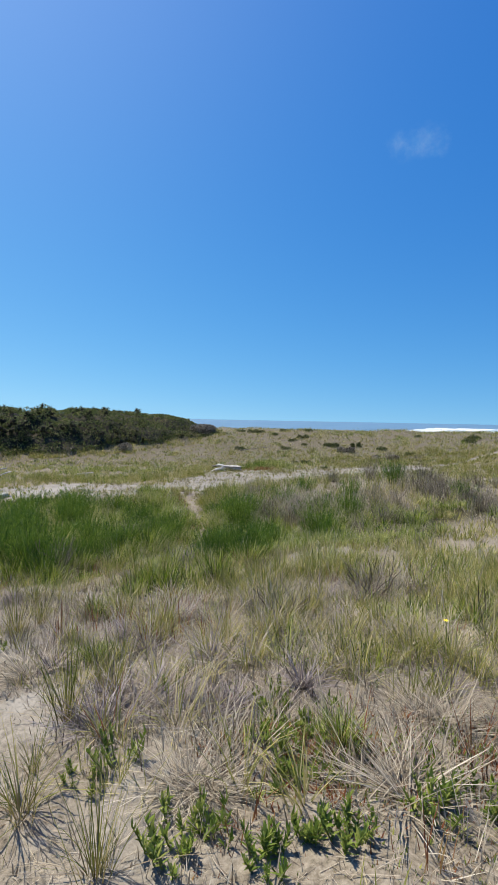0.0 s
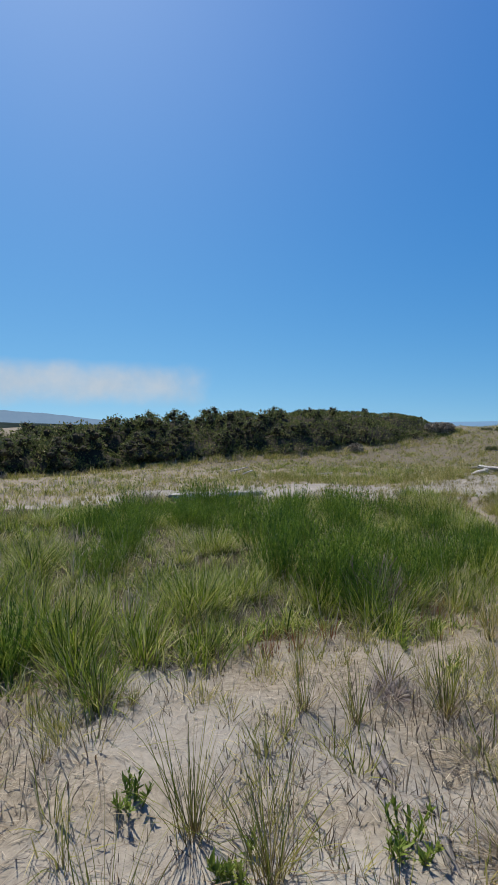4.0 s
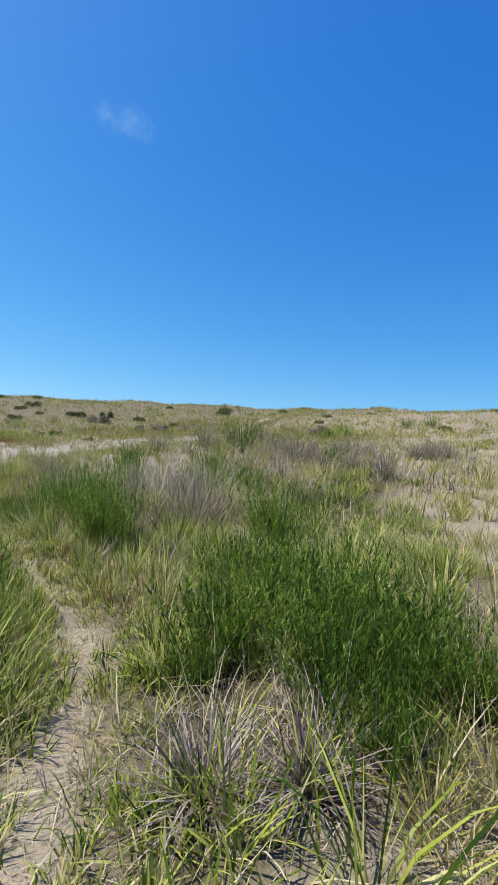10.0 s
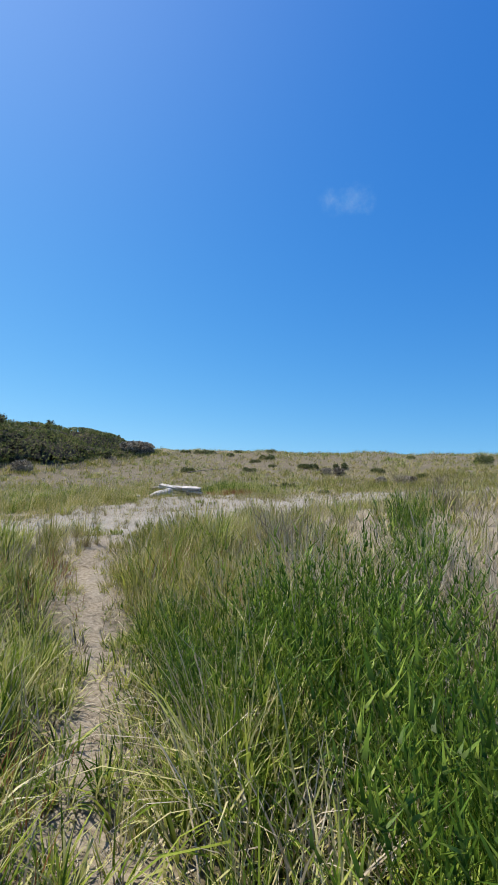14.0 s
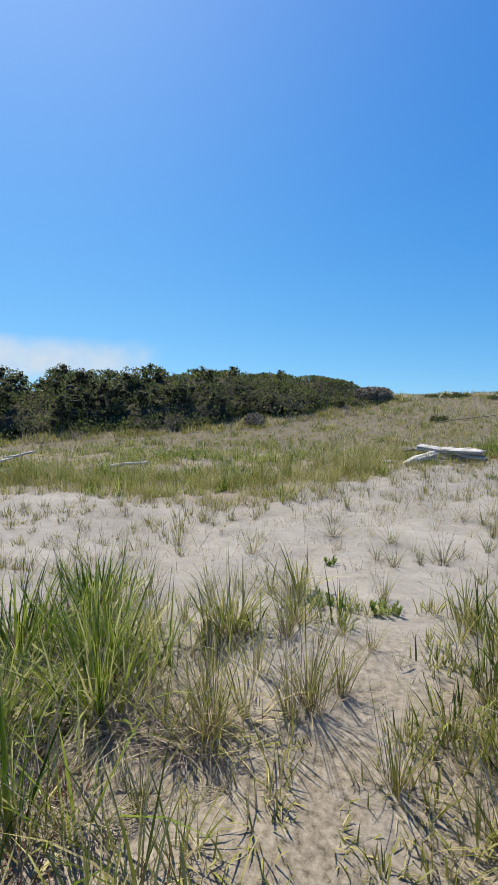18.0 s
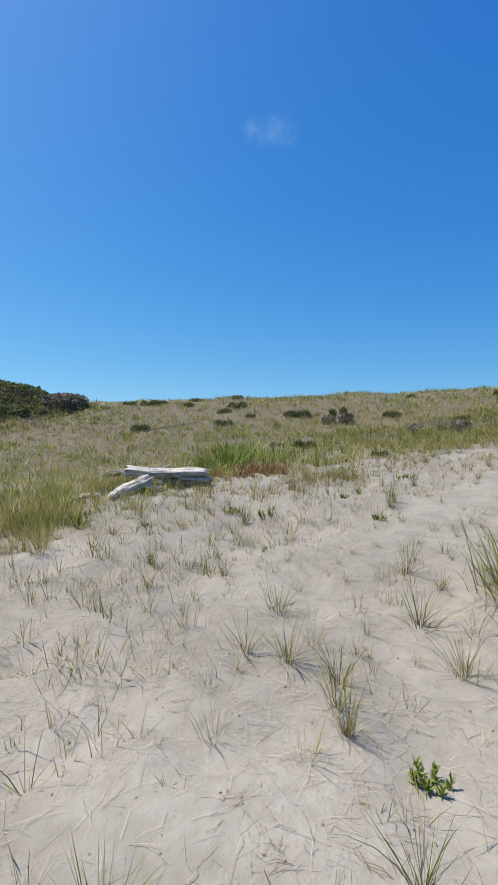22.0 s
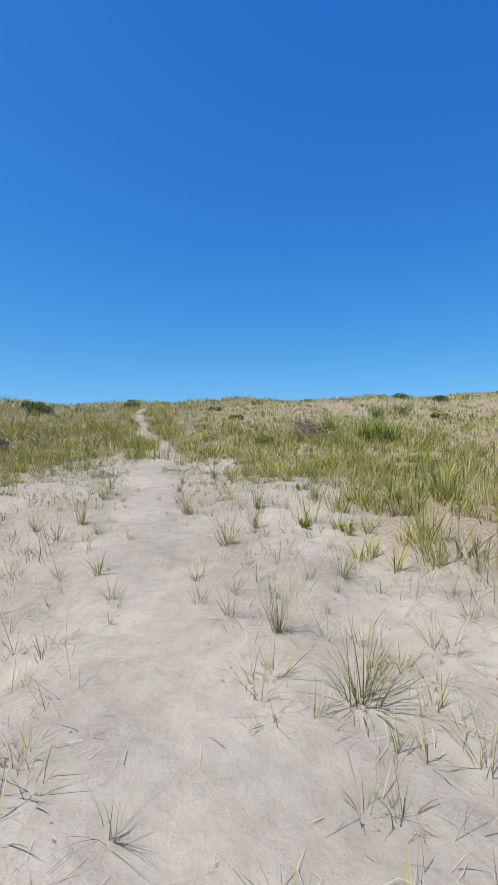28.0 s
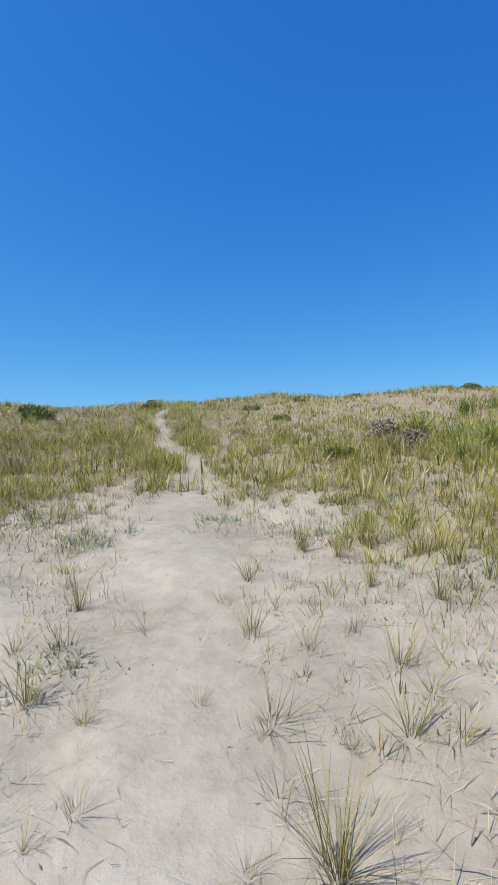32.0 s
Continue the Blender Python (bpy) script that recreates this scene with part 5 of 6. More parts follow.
def bent(a, b, k=4, wob=0.1):
    a, b = Vector(a), Vector(b)
    out = []
    for i in range(k + 1):
        u = i / k
        w = wob * math.sin(u * math.pi) * (b - a).length
        out.append(a.lerp(b, u) + Vector((rng.normal(0, w), rng.normal(0, w), rng.normal(0, w * 0.5))))
    out[0], out[-1] = a, b
    return out


tops = []


def core_mesh(name, lobes):
    """The dense inside of a crown: rough lumps within the sprays."""
    bm = bmesh.new()
    for x, y, z, r in lobes:
        got = bmesh.ops.create_icosphere(bm, subdivisions=1, radius=r * 0.6)
        for v in got["verts"]:
            v.co = Vector((x, y, z)) + Vector((v.co.x, v.co.y, v.co.z * 0.8)) * rng.uniform(0.75, 1.15)
    return bm_mesh(name, bm, False)


def tree_proto(kind, tall, wide, count, label):
    e = empty("shore_pine", label, "tree", "wood on the hill")
    limbs, lobes = [(bent((0, 0, -0.3), (0.2, 0.1, tall * 0.75), 5, 0.06), 0.14, 0.05)], []
    for q in range(9):
        a, h = q * 2.4 + rng.uniform(-0.4, 0.4), tall * rng.uniform(0.22, 0.8)
        reach = wide * (1.05 - 0.65 * h / tall) * rng.uniform(0.7, 1.1)
        tip = (math.cos(a) * reach, math.sin(a) * reach, h + 0.15 * tall * rng.uniform(0.2, 1))
        limbs.append((bent((0.1, 0.05, h * 0.75), tip, 4, 0.08), 0.06, 0.015))
        lobes.append((*tip, wide * rng.uniform(0.2, 0.34)))
        lobes.append((tip[0] * 0.65, tip[1] * 0.65, tip[2] + 0.1 * tall, wide * rng.uniform(0.2, 0.34)))
    for q in range(9):
        a = q * 0.7
        lobes.append((math.cos(a) * wide * 0.62, math.sin(a) * wide * 0.62, tall * rng.uniform(0.08, 0.4), wide * rng.uniform(0.26, 0.42)))
    for q in range(9):
        lobes.append((rng.normal(0, wide * 0.34), rng.normal(0, wide * 0.34), tall * rng.uniform(0.5, 0.92), wide * rng.uniform(0.18, 0.34)))
    trunk = part("trunk", limb_mesh("pine_trunk", limbs[:1], 8), BARK, e, "rough dark trunk")
    for li in limbs[1:5]:
        part("limb", limb_mesh("pine_limb", [li]), BARK, trunk)
    part("crown", spray_mesh("pine_crown", lobes, count, 0.21, 0.5), PINE, e, "dense dark needles in uneven clumps")
    # Dark core: shade inside the crown, put into its colour.
    part("inner_crown", core_mesh("pine_inner", lobes), BOUGH_SHADE, e, "shaded inner boughs")
    tops.append(max(z + 0.8 * r for _, _, z, r in lobes))
    return e


trees = [tree_proto(0, 4.6, 2.3, 1500, "dark green wind-shaped pine on the wooded hill"), tree_proto(1, 3.8, 2.6, 1500, "low spreading dark green pine on the hill"),
         tree_proto(2, 5.2, 2.0, 1500, "taller dark green pine in the wood"), tree_proto(3, 3.2, 2.2, 1500, "bushy olive-green pine at the wood's edge")]


def canopy(x, y):
    """How high the wood stands, by bearing: lower towards its end beside the dune."""
    return np.interp(x, [-90, -40, -36, -33.5, -32, -29, -21, -18.5, -15, -10, -7.5, -5.5, -4, -3, -2, -1], [2.6, 3.2, 3.1, 3.1, 4.1, 4.4, 4.3, 4.7, 4.2, 3.95, 3.8, 3.6, 3.35, 2.9, 2.1, 1.4])


wx, wy = [], []
for _ in range(2600):
    x, y = rng.uniform(-70, -1), rng.uniform(9, 72)
    d = float(in_ring(np.array([x]), np.array([y]), WOOD)[0])
    if d < 0.4 or (d > 9.5):
        continue
    if all((x - a) ** 2 + (y - b) ** 2 > (1.75 + 0.05 * d + 0.014 * abs(x)) ** 2 for a, b in zip(wx, wy)):
        wx.append(x)
        wy.append(y)
place = sorted(zip(wx, wy))[::-1][:130]
for q, (x, y) in enumerate(place):
    d = float(in_ring(np.array([x]), np.array([y]), WOOD)[0])
    top = float(canopy(x, y)) * min(1.0, 0.4 + 0.1 * d) + rng.normal(0, 0.15)
    k = q % 4 if q < 4 else int(rng.integers(4))
    proto = trees[k]
    size = max(0.14, (top - float(ground_at(x, y))) / tops[k])
    if q < 4:
        set_down(proto, x, y, rng.uniform(0, 6.28), size)
    else:
        stand(proto, x, y, rng.uniform(0, 6.28), size)


gx2, gy2 = rng.uniform(-70, 0, 330000), rng.uniform(9, 72, 330000)


def wood_depth(x, y):
    """Depth inside the wood, its edge uneven."""
    return in_ring(x, y, WOOD) + 2.6 * (vnoise(x, y, 2.6, 94) - 0.5)


d2 = wood_depth(gx2, gy2)
m = (d2 > -0.3) & (d2 < 11)
m &= rng.random(len(d2)) < np.where(d2 < 4.5, 1.0, 0.55)
gx2, gy2, d2 = gx2[m], gy2[m], d2[m]
base = ground_at(gx2, gy2)


def roof_at(x, y, d):
    """The height of the thicket over the ground, in rounded lumps."""
    gap = np.full(len(x), 9.0)
    for a, b in zip(wx, wy):
        gap = np.minimum(gap, np.hypot(x - a, y - b))
    dome = np.sqrt(np.clip(1 - (gap / 1.75) ** 2, 0, 1))
    return np.maximum(0.5, (canopy(x, y) - ground_at(x, y)) * (0.46 + 0.36 * dome + 0.16 * vnoise(x, y, 0.8, 98))) * np.clip(0.22 + d / 6.5, 0.12, 1)


roof = roof_at(gx2, gy2, d2)
n = len(gx2)
cz = base + roof * (1.0 - np.where(d2 < 3, 0.9, 0.25) * rng.random(n) ** 1.6)
axis = np.stack([rng.normal(0.1, 0.5, n), rng.normal(-0.5, 0.4, n), rng.uniform(0.2, 1, n)], 1)
axis /= np.linalg.norm(axis, axis=1)[:, None]
side = np.cross(axis, rng.normal(0, 1, (n, 3)))
side /= np.linalg.norm(side, axis=1)[:, None]
L = rng.uniform(0.14, 0.3, n)[:, None]
c = np.stack([gx2, gy2, cz], 1)
v = np.stack([c - axis * L * 0.4, c + side * L * 0.26, c + axis * L * 0.6, c - side * L * 0.26], 1).reshape(-1, 3)
me = mesh_from("thicket", v, np.arange(4 * n), np.full(n, 4), np.tile([[0.5, 0.0], [1, 0.6], [0.5, 1], [0, 0.6]], (n, 1)), smooth=False)
tagged(part("thicket", me, PINE), "dense dark undergrowth between the pines", "thicket", kind="stuff")
sx, sy = np.meshgrid(np.arange(-70, 0, 0.4), np.arange(9, 72, 0.4))
w, h = sx.shape[1], sx.shape[0]
sx, sy = sx.ravel(), sy.ravel()
sd = wood_depth(sx, sy)
q = (np.arange(h - 1)[:, None] * w + np.arange(w - 1)[None]).ravel()
f = np.stack([q, q + 1, q + 1 + w, q + w], 1)
f = f[((sd[f] > 0.2) & (sd[f] < 12)).all(1)]
used, f = np.unique(f, return_inverse=True)
sx, sy, sd = sx[used], sy[used], sd[used]
# A dark sheet under the leaves stands in for shade in the thicket.
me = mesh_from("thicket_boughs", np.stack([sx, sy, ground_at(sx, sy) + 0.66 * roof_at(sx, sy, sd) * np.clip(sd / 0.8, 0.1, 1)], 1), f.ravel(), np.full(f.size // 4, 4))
tagged(part("thicket_boughs", me, BOUGH_SHADE), "dark backing sheet painted as the shade inside the thicket", "thicket", kind="stuff")


def shrub_proto(label, tall, wide, count, size, mat, name="shrub", twigs=6):
    e = empty(name, label, "shrub", "shrubs on the dunes")
    limbs, lobes = [], []
    for q in range(twigs):
        a = q * 2.4
        tip = (math.cos(a) * wide * 0.5, math.sin(a) * wide * 0.5, tall * rng.uniform(0.3, 0.7))
        limbs.append((bent((0, 0, -0.05), tip, 3, 0.1), 0.02 * wide + 0.005, 0.006))
        lobes.append((*tip, wide * 0.36))
        lobes.append((tip[0], tip[1], tall * 0.12, wide * 0.4))
    for li in limbs:
        part("stem", limb_mesh("shrub_stem", [li], 5), TWIG, e)
    part("foliage", spray_mesh("shrub_foliage", lobes, count, size, 0.5), mat, e)
    return e


dark = shrub_proto("low spreading dark green shrub on the dune", 0.6, 1.3, 1100, 0.17, SHRUB)
spiky = shrub_proto("small upright dark shrub on the ridge", 1.3, 0.5, 600, 0.18, SHRUB)
bare_bush = shrub_proto("grey-purple leafless bush at the edge of the wood", 2.0, 1.6, 1800, 0.3, GREY, "bare_bush", 14)
first = {"dark": True, "spiky": True, "bare": True}


def shrub(key, x, y, size):
    proto = {"dark": dark, "spiky": spiky, "bare": bare_bush}[key]
    if first[key]:
        first[key] = False
        set_down(proto, x, y, rng.uniform(0, 6.28), size)
    else:
        stand(proto, x, y, rng.uniform(0, 6.28), size)


for x, y, s in ((12.8, 46.0, 0.55), (13.3, 45.6, 0.6)):
    shrub("spiky", x, y, s)
for x, y, s in ((8.8, 52.5, 1.0), (7.5, 51.4, 0.8), (6.1, 46.6, 0.9), (8.3, 48.2, 0.6), (10.5, 47.0, 0.7), (11.0, 46.7, 0.8), (14.7, 42.7, 0.8), (5.7, 37.6, 0.6), (6.5, 36.9, 0.6), (7.1, 32.9, 0.35), (23.1, 42.7, 0.9), (15.8, 38.7, 0.7),
                (28.4, 40.3, 0.8), (28.7, 34.9, 0.7), (25.2, 32.5, 0.7), (24.4, 44.2, 0.9), (37.8, 23.9, 0.9), (39, 25.2, 0.6), (18.2, 29.3, 0.5),
                (2, 61, 1.0), (3.6, 60.6, 1.2), (4.6, 60.4, 1.0), (7.4, 60, 0.9), (6, 56, 0.8), (10.4, 57.6, 0.7), (20.6, 48.6, 0.6), (33, 33.4, 0.7), (41, 31, 0.6), (36.2, 21.4, 0.8), (29, 17.6, 0.9), (22, 16.8, 0.9), (26.4, 22.6, 0.7),
                (44.8, 26.2, 0.7), (1.5, 47.5, 0.8), (34.6, 43.8, 0.7)):
    shrub("dark", x, y, s * (0.7 + 0.5 * float(vnoise(x, y, 1.3, 92))) * 0.62)
for x, y, s in ((-1.9, 59.3, 0.5), (-2.4, 58.6, 0.6), (-2.9, 57.3, 0.7), (-3.4, 56.6, 0.7), (-9.8, 45.8, 0.45), (-14.5, 43.6, 0.4), (-27, 39.2, 0.45), (17.5, 14.6, 0.5), (10.9, 43.0, 0.28), (11.6, 42.4, 0.3), (12.6, 38.1, 0.25), (13.6, 36.5, 0.3), (21.0, 28.4, 0.3), (19.4, 27.6, 0.25)):
    shrub("bare", x, y, s)


def broom(x, y, tall, wide, count, label="bushy dark green shrub with fine leafy upright sprays"):
    """A feathery bush: slender stems fanning from the ground, set with small leaves."""
    e = empty("green_bush", label, "bush", "feathery bushes in the meadow")
    k = max(30, count // 7)
    a, r = rng.uniform(0, 6.28, k), np.minimum(np.abs(rng.normal(0, wide * 0.25, k)), wide * 0.5)
    lean, h = np.minimum(np.abs(rng.normal(0.1, 0.22, k)) + 0.25 * r / wide, 0.5), tall * rng.uniform(0.55, 1.1, k)
    x0, y0 = r * np.cos(a), r * np.sin(a)
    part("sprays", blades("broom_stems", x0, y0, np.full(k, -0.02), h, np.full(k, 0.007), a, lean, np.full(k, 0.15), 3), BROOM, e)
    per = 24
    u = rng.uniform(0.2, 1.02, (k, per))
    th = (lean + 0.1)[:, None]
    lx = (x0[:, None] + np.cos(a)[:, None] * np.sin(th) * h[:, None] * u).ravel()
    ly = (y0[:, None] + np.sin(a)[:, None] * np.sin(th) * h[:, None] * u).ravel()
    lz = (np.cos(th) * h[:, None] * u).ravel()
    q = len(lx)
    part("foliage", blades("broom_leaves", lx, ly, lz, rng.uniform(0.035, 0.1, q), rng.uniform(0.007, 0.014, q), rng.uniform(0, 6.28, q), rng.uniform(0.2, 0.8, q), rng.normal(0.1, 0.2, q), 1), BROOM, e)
    set_down(e, x, y, 0, 1)


for x, y, t, w, c in ((0.4, 12.95, 0.9, 0.55, 1300), (-0.15, 9.4, 0.6, 0.55, 1000), (0.3, 8.9, 0.65, 0.8, 800), (1.0, 10.8, 0.7, 0.7, 900), (-2.2, 10.0, 0.7, 0.8, 900), (-3.4, 8.2, 0.6, 0.8, 800), (-4.5, 9.6, 0.65, 0.9, 700),
                      (3.2, 14.8, 1.0, 0.8, 900), (3.95, 14.6, 0.98, 0.8, 800), (0.95, 14.7, 0.95, 0.6, 800), (2.2, 16.4, 0.9, 0.8, 900), (4.8, 17.0, 0.9, 0.9, 700), (2.7, 12.2, 0.6, 0.5, 500), (-6.2, 12.0, 0.6, 1.0, 600), (2.4, 33.0, 0.6, 1.0, 700), (26.5, 25.5, 0.7, 1.0, 600), (27.5, 24.2, 0.7, 1.0, 600)):
    broom(x, y, t, w, c)


bushes = [ob for ob in bpy.data.objects if ob.name.split(".")[0] == "green_bush" and ob.parent is None]
for x, y, s in ((-7.6, 11.6, 1.0), (-6.9, 11.0, 0.9), (-5.9, 10.9, 1.0), (-5.2, 11.6, 1.0), (-4.2, 8.5, 1.0), (-3.4, 8.9, 1.0), (-3.3, 8.0, 0.9), (-8.6, 13.6, 1.0), (-7.2, 13.4, 1.0), (-4.7, 14.2, 1.1), (-5.6, 13.2, 1.0), (-3.9, 12.4, 1.0),
                (-11.1, 7.6, 0.9), (-10.4, 8.6, 0.9), (-12.6, 6.6, 0.9), (-9.2, 10.2, 0.9), (-7.4, 9.2, 0.8), (-2.4, 13.2, 0.9), (-3.2, 10.6, 0.9), (-4.2, 13.4, 1.0), (0.9, 10.1, 0.9), (0.5, 9.1, 0.8), (2.4, 11.7, 1.1), (0.3, 13.9, 0.8),
                (6.8, 18.4, 1.1), (3.3, 18.6, 1.0), (4.4, 15.2, 1.0), (8.6, 16.2, 1.0), (-2.6, 9.1, 0.8), (-5.0, 4.9, 0.7), (0.5, 13.5, 0.85), (0.25, 14.5, 0.85), (0.5, 14.2, 1.0), (0.4, 15.2, 0.9)):
    stand(bushes[int(rng.integers(1, 9))], x, y, rng.uniform(0, 6.28), s)


mx, my = sow(-10, -1.9, 6.5, 15.5, 1.1, lambda x, y: growth(x, y) * lush(x, y) * np.clip(2.2 * vnoise(x, y, 1.6, 105) - 0.5, 0, 1) * (off_walk(x, y) > 1.0))
for x, y in zip(mx[:48], my[:48]):
    stand(bushes[int(rng.integers(2, 9))], x, y, rng.uniform(0, 6.28), rng.uniform(0.6, 0.95))
for x, y, s in ((-1.45, 10.5, 0.75), (-1.35, 11.3, 0.75), (-1.3, 12.2, 0.7), (-1.5, 13.1, 0.75), (-2.0, 9.8, 0.8), (-2.95, 7.5, 0.75), (-2.85, 8.05, 0.8), (-3.3, 7.9, 0.85), (-2.5, 8.9, 0.7), (-1.7, 11.9, 0.9), (-1.75, 10.9, 0.9), (-0.22, 14.25, 0.58), (-0.26, 14.75, 0.6), (-0.34, 15.2, 0.6), (-0.1, 13.75, 0.55), (-0.33, 15.65, 0.52), (-0.17, 8.5, 0.7), (0.15, 8.3, 0.65), (-0.35, 8.1, 0.55), (-0.45, 9.3, 0.5), (0.25, 8.0, 0.6), (0.55, 8.5, 0.7)):
    stand(bushes[int(rng.integers(1, 9))], x, y, rng.uniform(0, 6.28), s)


def grass_clump(x, y, tall, wide, count, mat, label):
    """One big clump: arching blades over a skirt of dead ones."""
    e = empty("grass_clump", label, "grass clump", "big grass clumps beside the trail")
    part("blade_clump", tuft_mesh("clump_blades", int(count * 0.85), tall, wide * 0.35, 0.013, 0.28, 0.7, 3), mat, e)
    part("dry_skirt", tuft_mesh("clump_straw", int(count * 0.55), tall * 0.75, wide * 0.45, 0.0085, 0.8, 0.9, 3), THATCH if mat is LUSH else LITTER, e, "dry straw-coloured skirt")
    set_down(e, x, y, 0, 1)


dark_clump, pale_clump = "large dark green clump of tall grass on the sand", "clump of tall yellow-green grass at the edge of the sand"
for x, y, t, w, c in ((2.9, 34.2, 0.75, 0.9, 420), (3.7, 35.0, 0.75, 0.9, 420), (4.4, 34.4, 0.65, 0.8, 360), (1.7, 33.2, 0.6, 0.7, 300), (-2.75, 19.2, 0.6, 0.5, 260), (-3.3, 19.9, 0.6, 0.5, 240), (-2.55, 18.85, 0.52, 0.4, 200), (-3.35, 19.2, 0.6, 0.5, 260), (-2.95, 18.5, 0.55, 0.5, 240), (0.3, 18.6, 0.8, 0.5, 260)):
    grass_clump(x, y, t, w, c, LUSH, dark_clump)
for x, y, t, w, c in ((0.75, 21.95, 0.5, 0.3, 60), (1.25, 22.6, 0.45, 0.3, 60), (1.6, 23.1, 0.6, 0.3, 90), (1.9, 23.6, 0.65, 0.35, 110), (0.42, 21.72, 0.5, 0.3, 60), (0.6, 20.4, 0.5, 0.35, 90), (0.1, 19.5, 0.75, 0.4, 150), (2.3, 23.2, 0.6, 0.3, 90),
                      (0.08, 21.25, 0.38, 0.25, 45), (0.85, 20.9, 0.5, 0.3, 80), (-0.2, 18.9, 0.7, 0.35, 130), (-1.9, 20.6, 0.45, 0.2, 50), (-1.75, 19.95, 0.45, 0.2, 50), (-2.2, 19.7, 0.45, 0.2, 45)):
    grass_clump(x, y, t, w, c, DUNE, pale_clump)


meadow_protos = [ob for ob in bpy.data.objects if ob.name.split(".")[0] == "grass_clump" and ob.parent is None]
mx, my = sow(-4.5, 3.5, 6.5, 16.4, 3.4, lambda x, y: growth(x, y) * near_to(x, y, 2.6, 1.0) * (to_line(x, y, TRAIL) > 0.5) * (off_walk(x, y) > 0.6))
for k in range(min(90, len(mx))):
    proto = meadow_protos[int(rng.integers(4, 10))] if lush(mx[k:k + 1], my[k:k + 1])[0] > 0.5 else meadow_protos[int(rng.integers(10, 20))]
    c = stand(proto, mx[k], my[k], rng.uniform(0, 6.28), rng.uniform(0.65, 1.0))
    tagged(c, "lush green clump of meadow grass" if proto in meadow_protos[:10] else "clump of yellow-green grass beside the trail", group="grass clumps in the meadow")


def dome_tussock(tall, wide, count, label, mat):
    """A round tussock: blades lean farther out the nearer they stand to its rim."""
    e = empty("meadow_tussock", label, "grass clump", "round tussocks in the meadow")
    a, r = rng.uniform(0, 2 * np.pi, count), wide * 0.5 * np.sqrt(rng.random(count))
    me = blades("tussock_grass", r * np.cos(a), r * np.sin(a), np.full(count, -0.02), tall * rng.uniform(0.6, 1.1, count) * (1 - 0.35 * r / wide), 0.0105 * rng.uniform(0.6, 1.25, count),
                a + rng.normal(0, 0.6, count), np.abs(rng.normal(0.05, 0.14, count)) + 1.1 * r / wide, np.abs(rng.normal(0.5, 0.4, count)), 3)
    part("blade_clump", me, mat, e)
    part("dry_skirt", tuft_mesh("tussock_skirt", count // 4, tall * 0.7, wide * 0.3, 0.007, 0.8, 0.9, 3), THATCH, e, "dead straw-coloured blades")
    return e


for x, y, s in ((-1.1, 5.55, 0.75), (-0.75, 5.95, 0.85), (-1.3, 4.75, 0.55), (-0.5, 6.4, 0.9), (-1.0, 6.2, 0.8), (-0.1, 6.5, 0.9), (-0.95, 3.4, 0.4), (0.6, 2.2, 0.4)):
    tagged(stand(meadow_protos[int(rng.integers(4, 9))], x, y, rng.uniform(0, 6.28), s), "thick green grass clump behind the straw of the first dune", group="grass clumps on the first dune")


for x, y, s in ((-4.75, 5.3, 0.9), (-4.35, 4.95, 0.75), (-5.1, 4.95, 0.9), (-4.15, 5.4, 0.8), (-3.85, 5.75, 0.75), (-4.6, 5.8, 0.95), (-5.3, 5.5, 0.95), (-4.0, 4.75, 0.55)):
    tagged(stand(meadow_protos[int(rng.integers(4, 9))], x, y, rng.uniform(0, 6.28), s), "dense dark green grass clump at the first dune's foot", group="grass clumps on the first dune")


domes = [dome_tussock(0.6, 0.6, 330, "round dark green tussock of meadow grass", LUSH), dome_tussock(0.5, 0.5, 260, "round dark green tussock of meadow grass", LUSH),
         dome_tussock(0.66, 0.46, 260, "tall green tussock of meadow grass", LUSH), dome_tussock(0.52, 0.6, 260, "yellow-green tussock of meadow grass", DUNE)]
mx, my = sow(-14, 8.5, 4.5, 17.5, 1.5, lambda x, y: growth(x, y) * lush(x, y) * np.clip(off_walk(x, y) / 0.4 - 1.9, 0, 1) * np.clip(1.2 - off_walk(x, y) / 14, 0.3, 1) * (to_line(x, y, TRAIL) > 0.62))
for k in range(min(200, len(mx))):
    which = int(rng.choice(4, p=[0.35, 0.3, 0.2, 0.15]))
    if k < 4:
        set_down(domes[k], mx[k], my[k], rng.uniform(0, 6.28), 0.9)
    else:
        stand(domes[which], mx[k], my[k], rng.uniform(0, 6.28), rng.uniform(0.65, 1.1))


for x, y, s in ((18.6, 25.2, 1.3), (19.3, 25.9, 1.2), (20.2, 25.3, 1.2), (21.2, 26.2, 1.1), (22.0, 27.4, 1.1), (18.2, 29.3, 0.9), (17.6, 26.6, 0.9)):
    tagged(stand(meadow_protos[int(rng.integers(0, 4))], x, y, rng.uniform(0, 6.28), s), "dark green clump of tall grass on the dune slope", group="green clumps on the slope")


def dead_bush(x, y, tall, wide, count):
    e = empty("dead_bush", "grey leafless dead bush among the grass", "bush", "dead bushes")
    part("twig_mass", tuft_mesh("dead_twigs", count, tall, wide * 0.3, 0.007, 0.4, 0.3, 3), GREY, e)
    limbs = [(bent((0, 0, -0.03), (math.cos(a) * wide * 0.5, math.sin(a) * wide * 0.5, tall * rng.uniform(0.6, 1.0)), 4, 0.08), 0.011, 0.004) for a in np.arange(9) * 0.72]
    for li in limbs:
        part("branch", limb_mesh("dead_branch", [li], 5), TWIG, e)
    set_down(e, x, y, 0, 1)


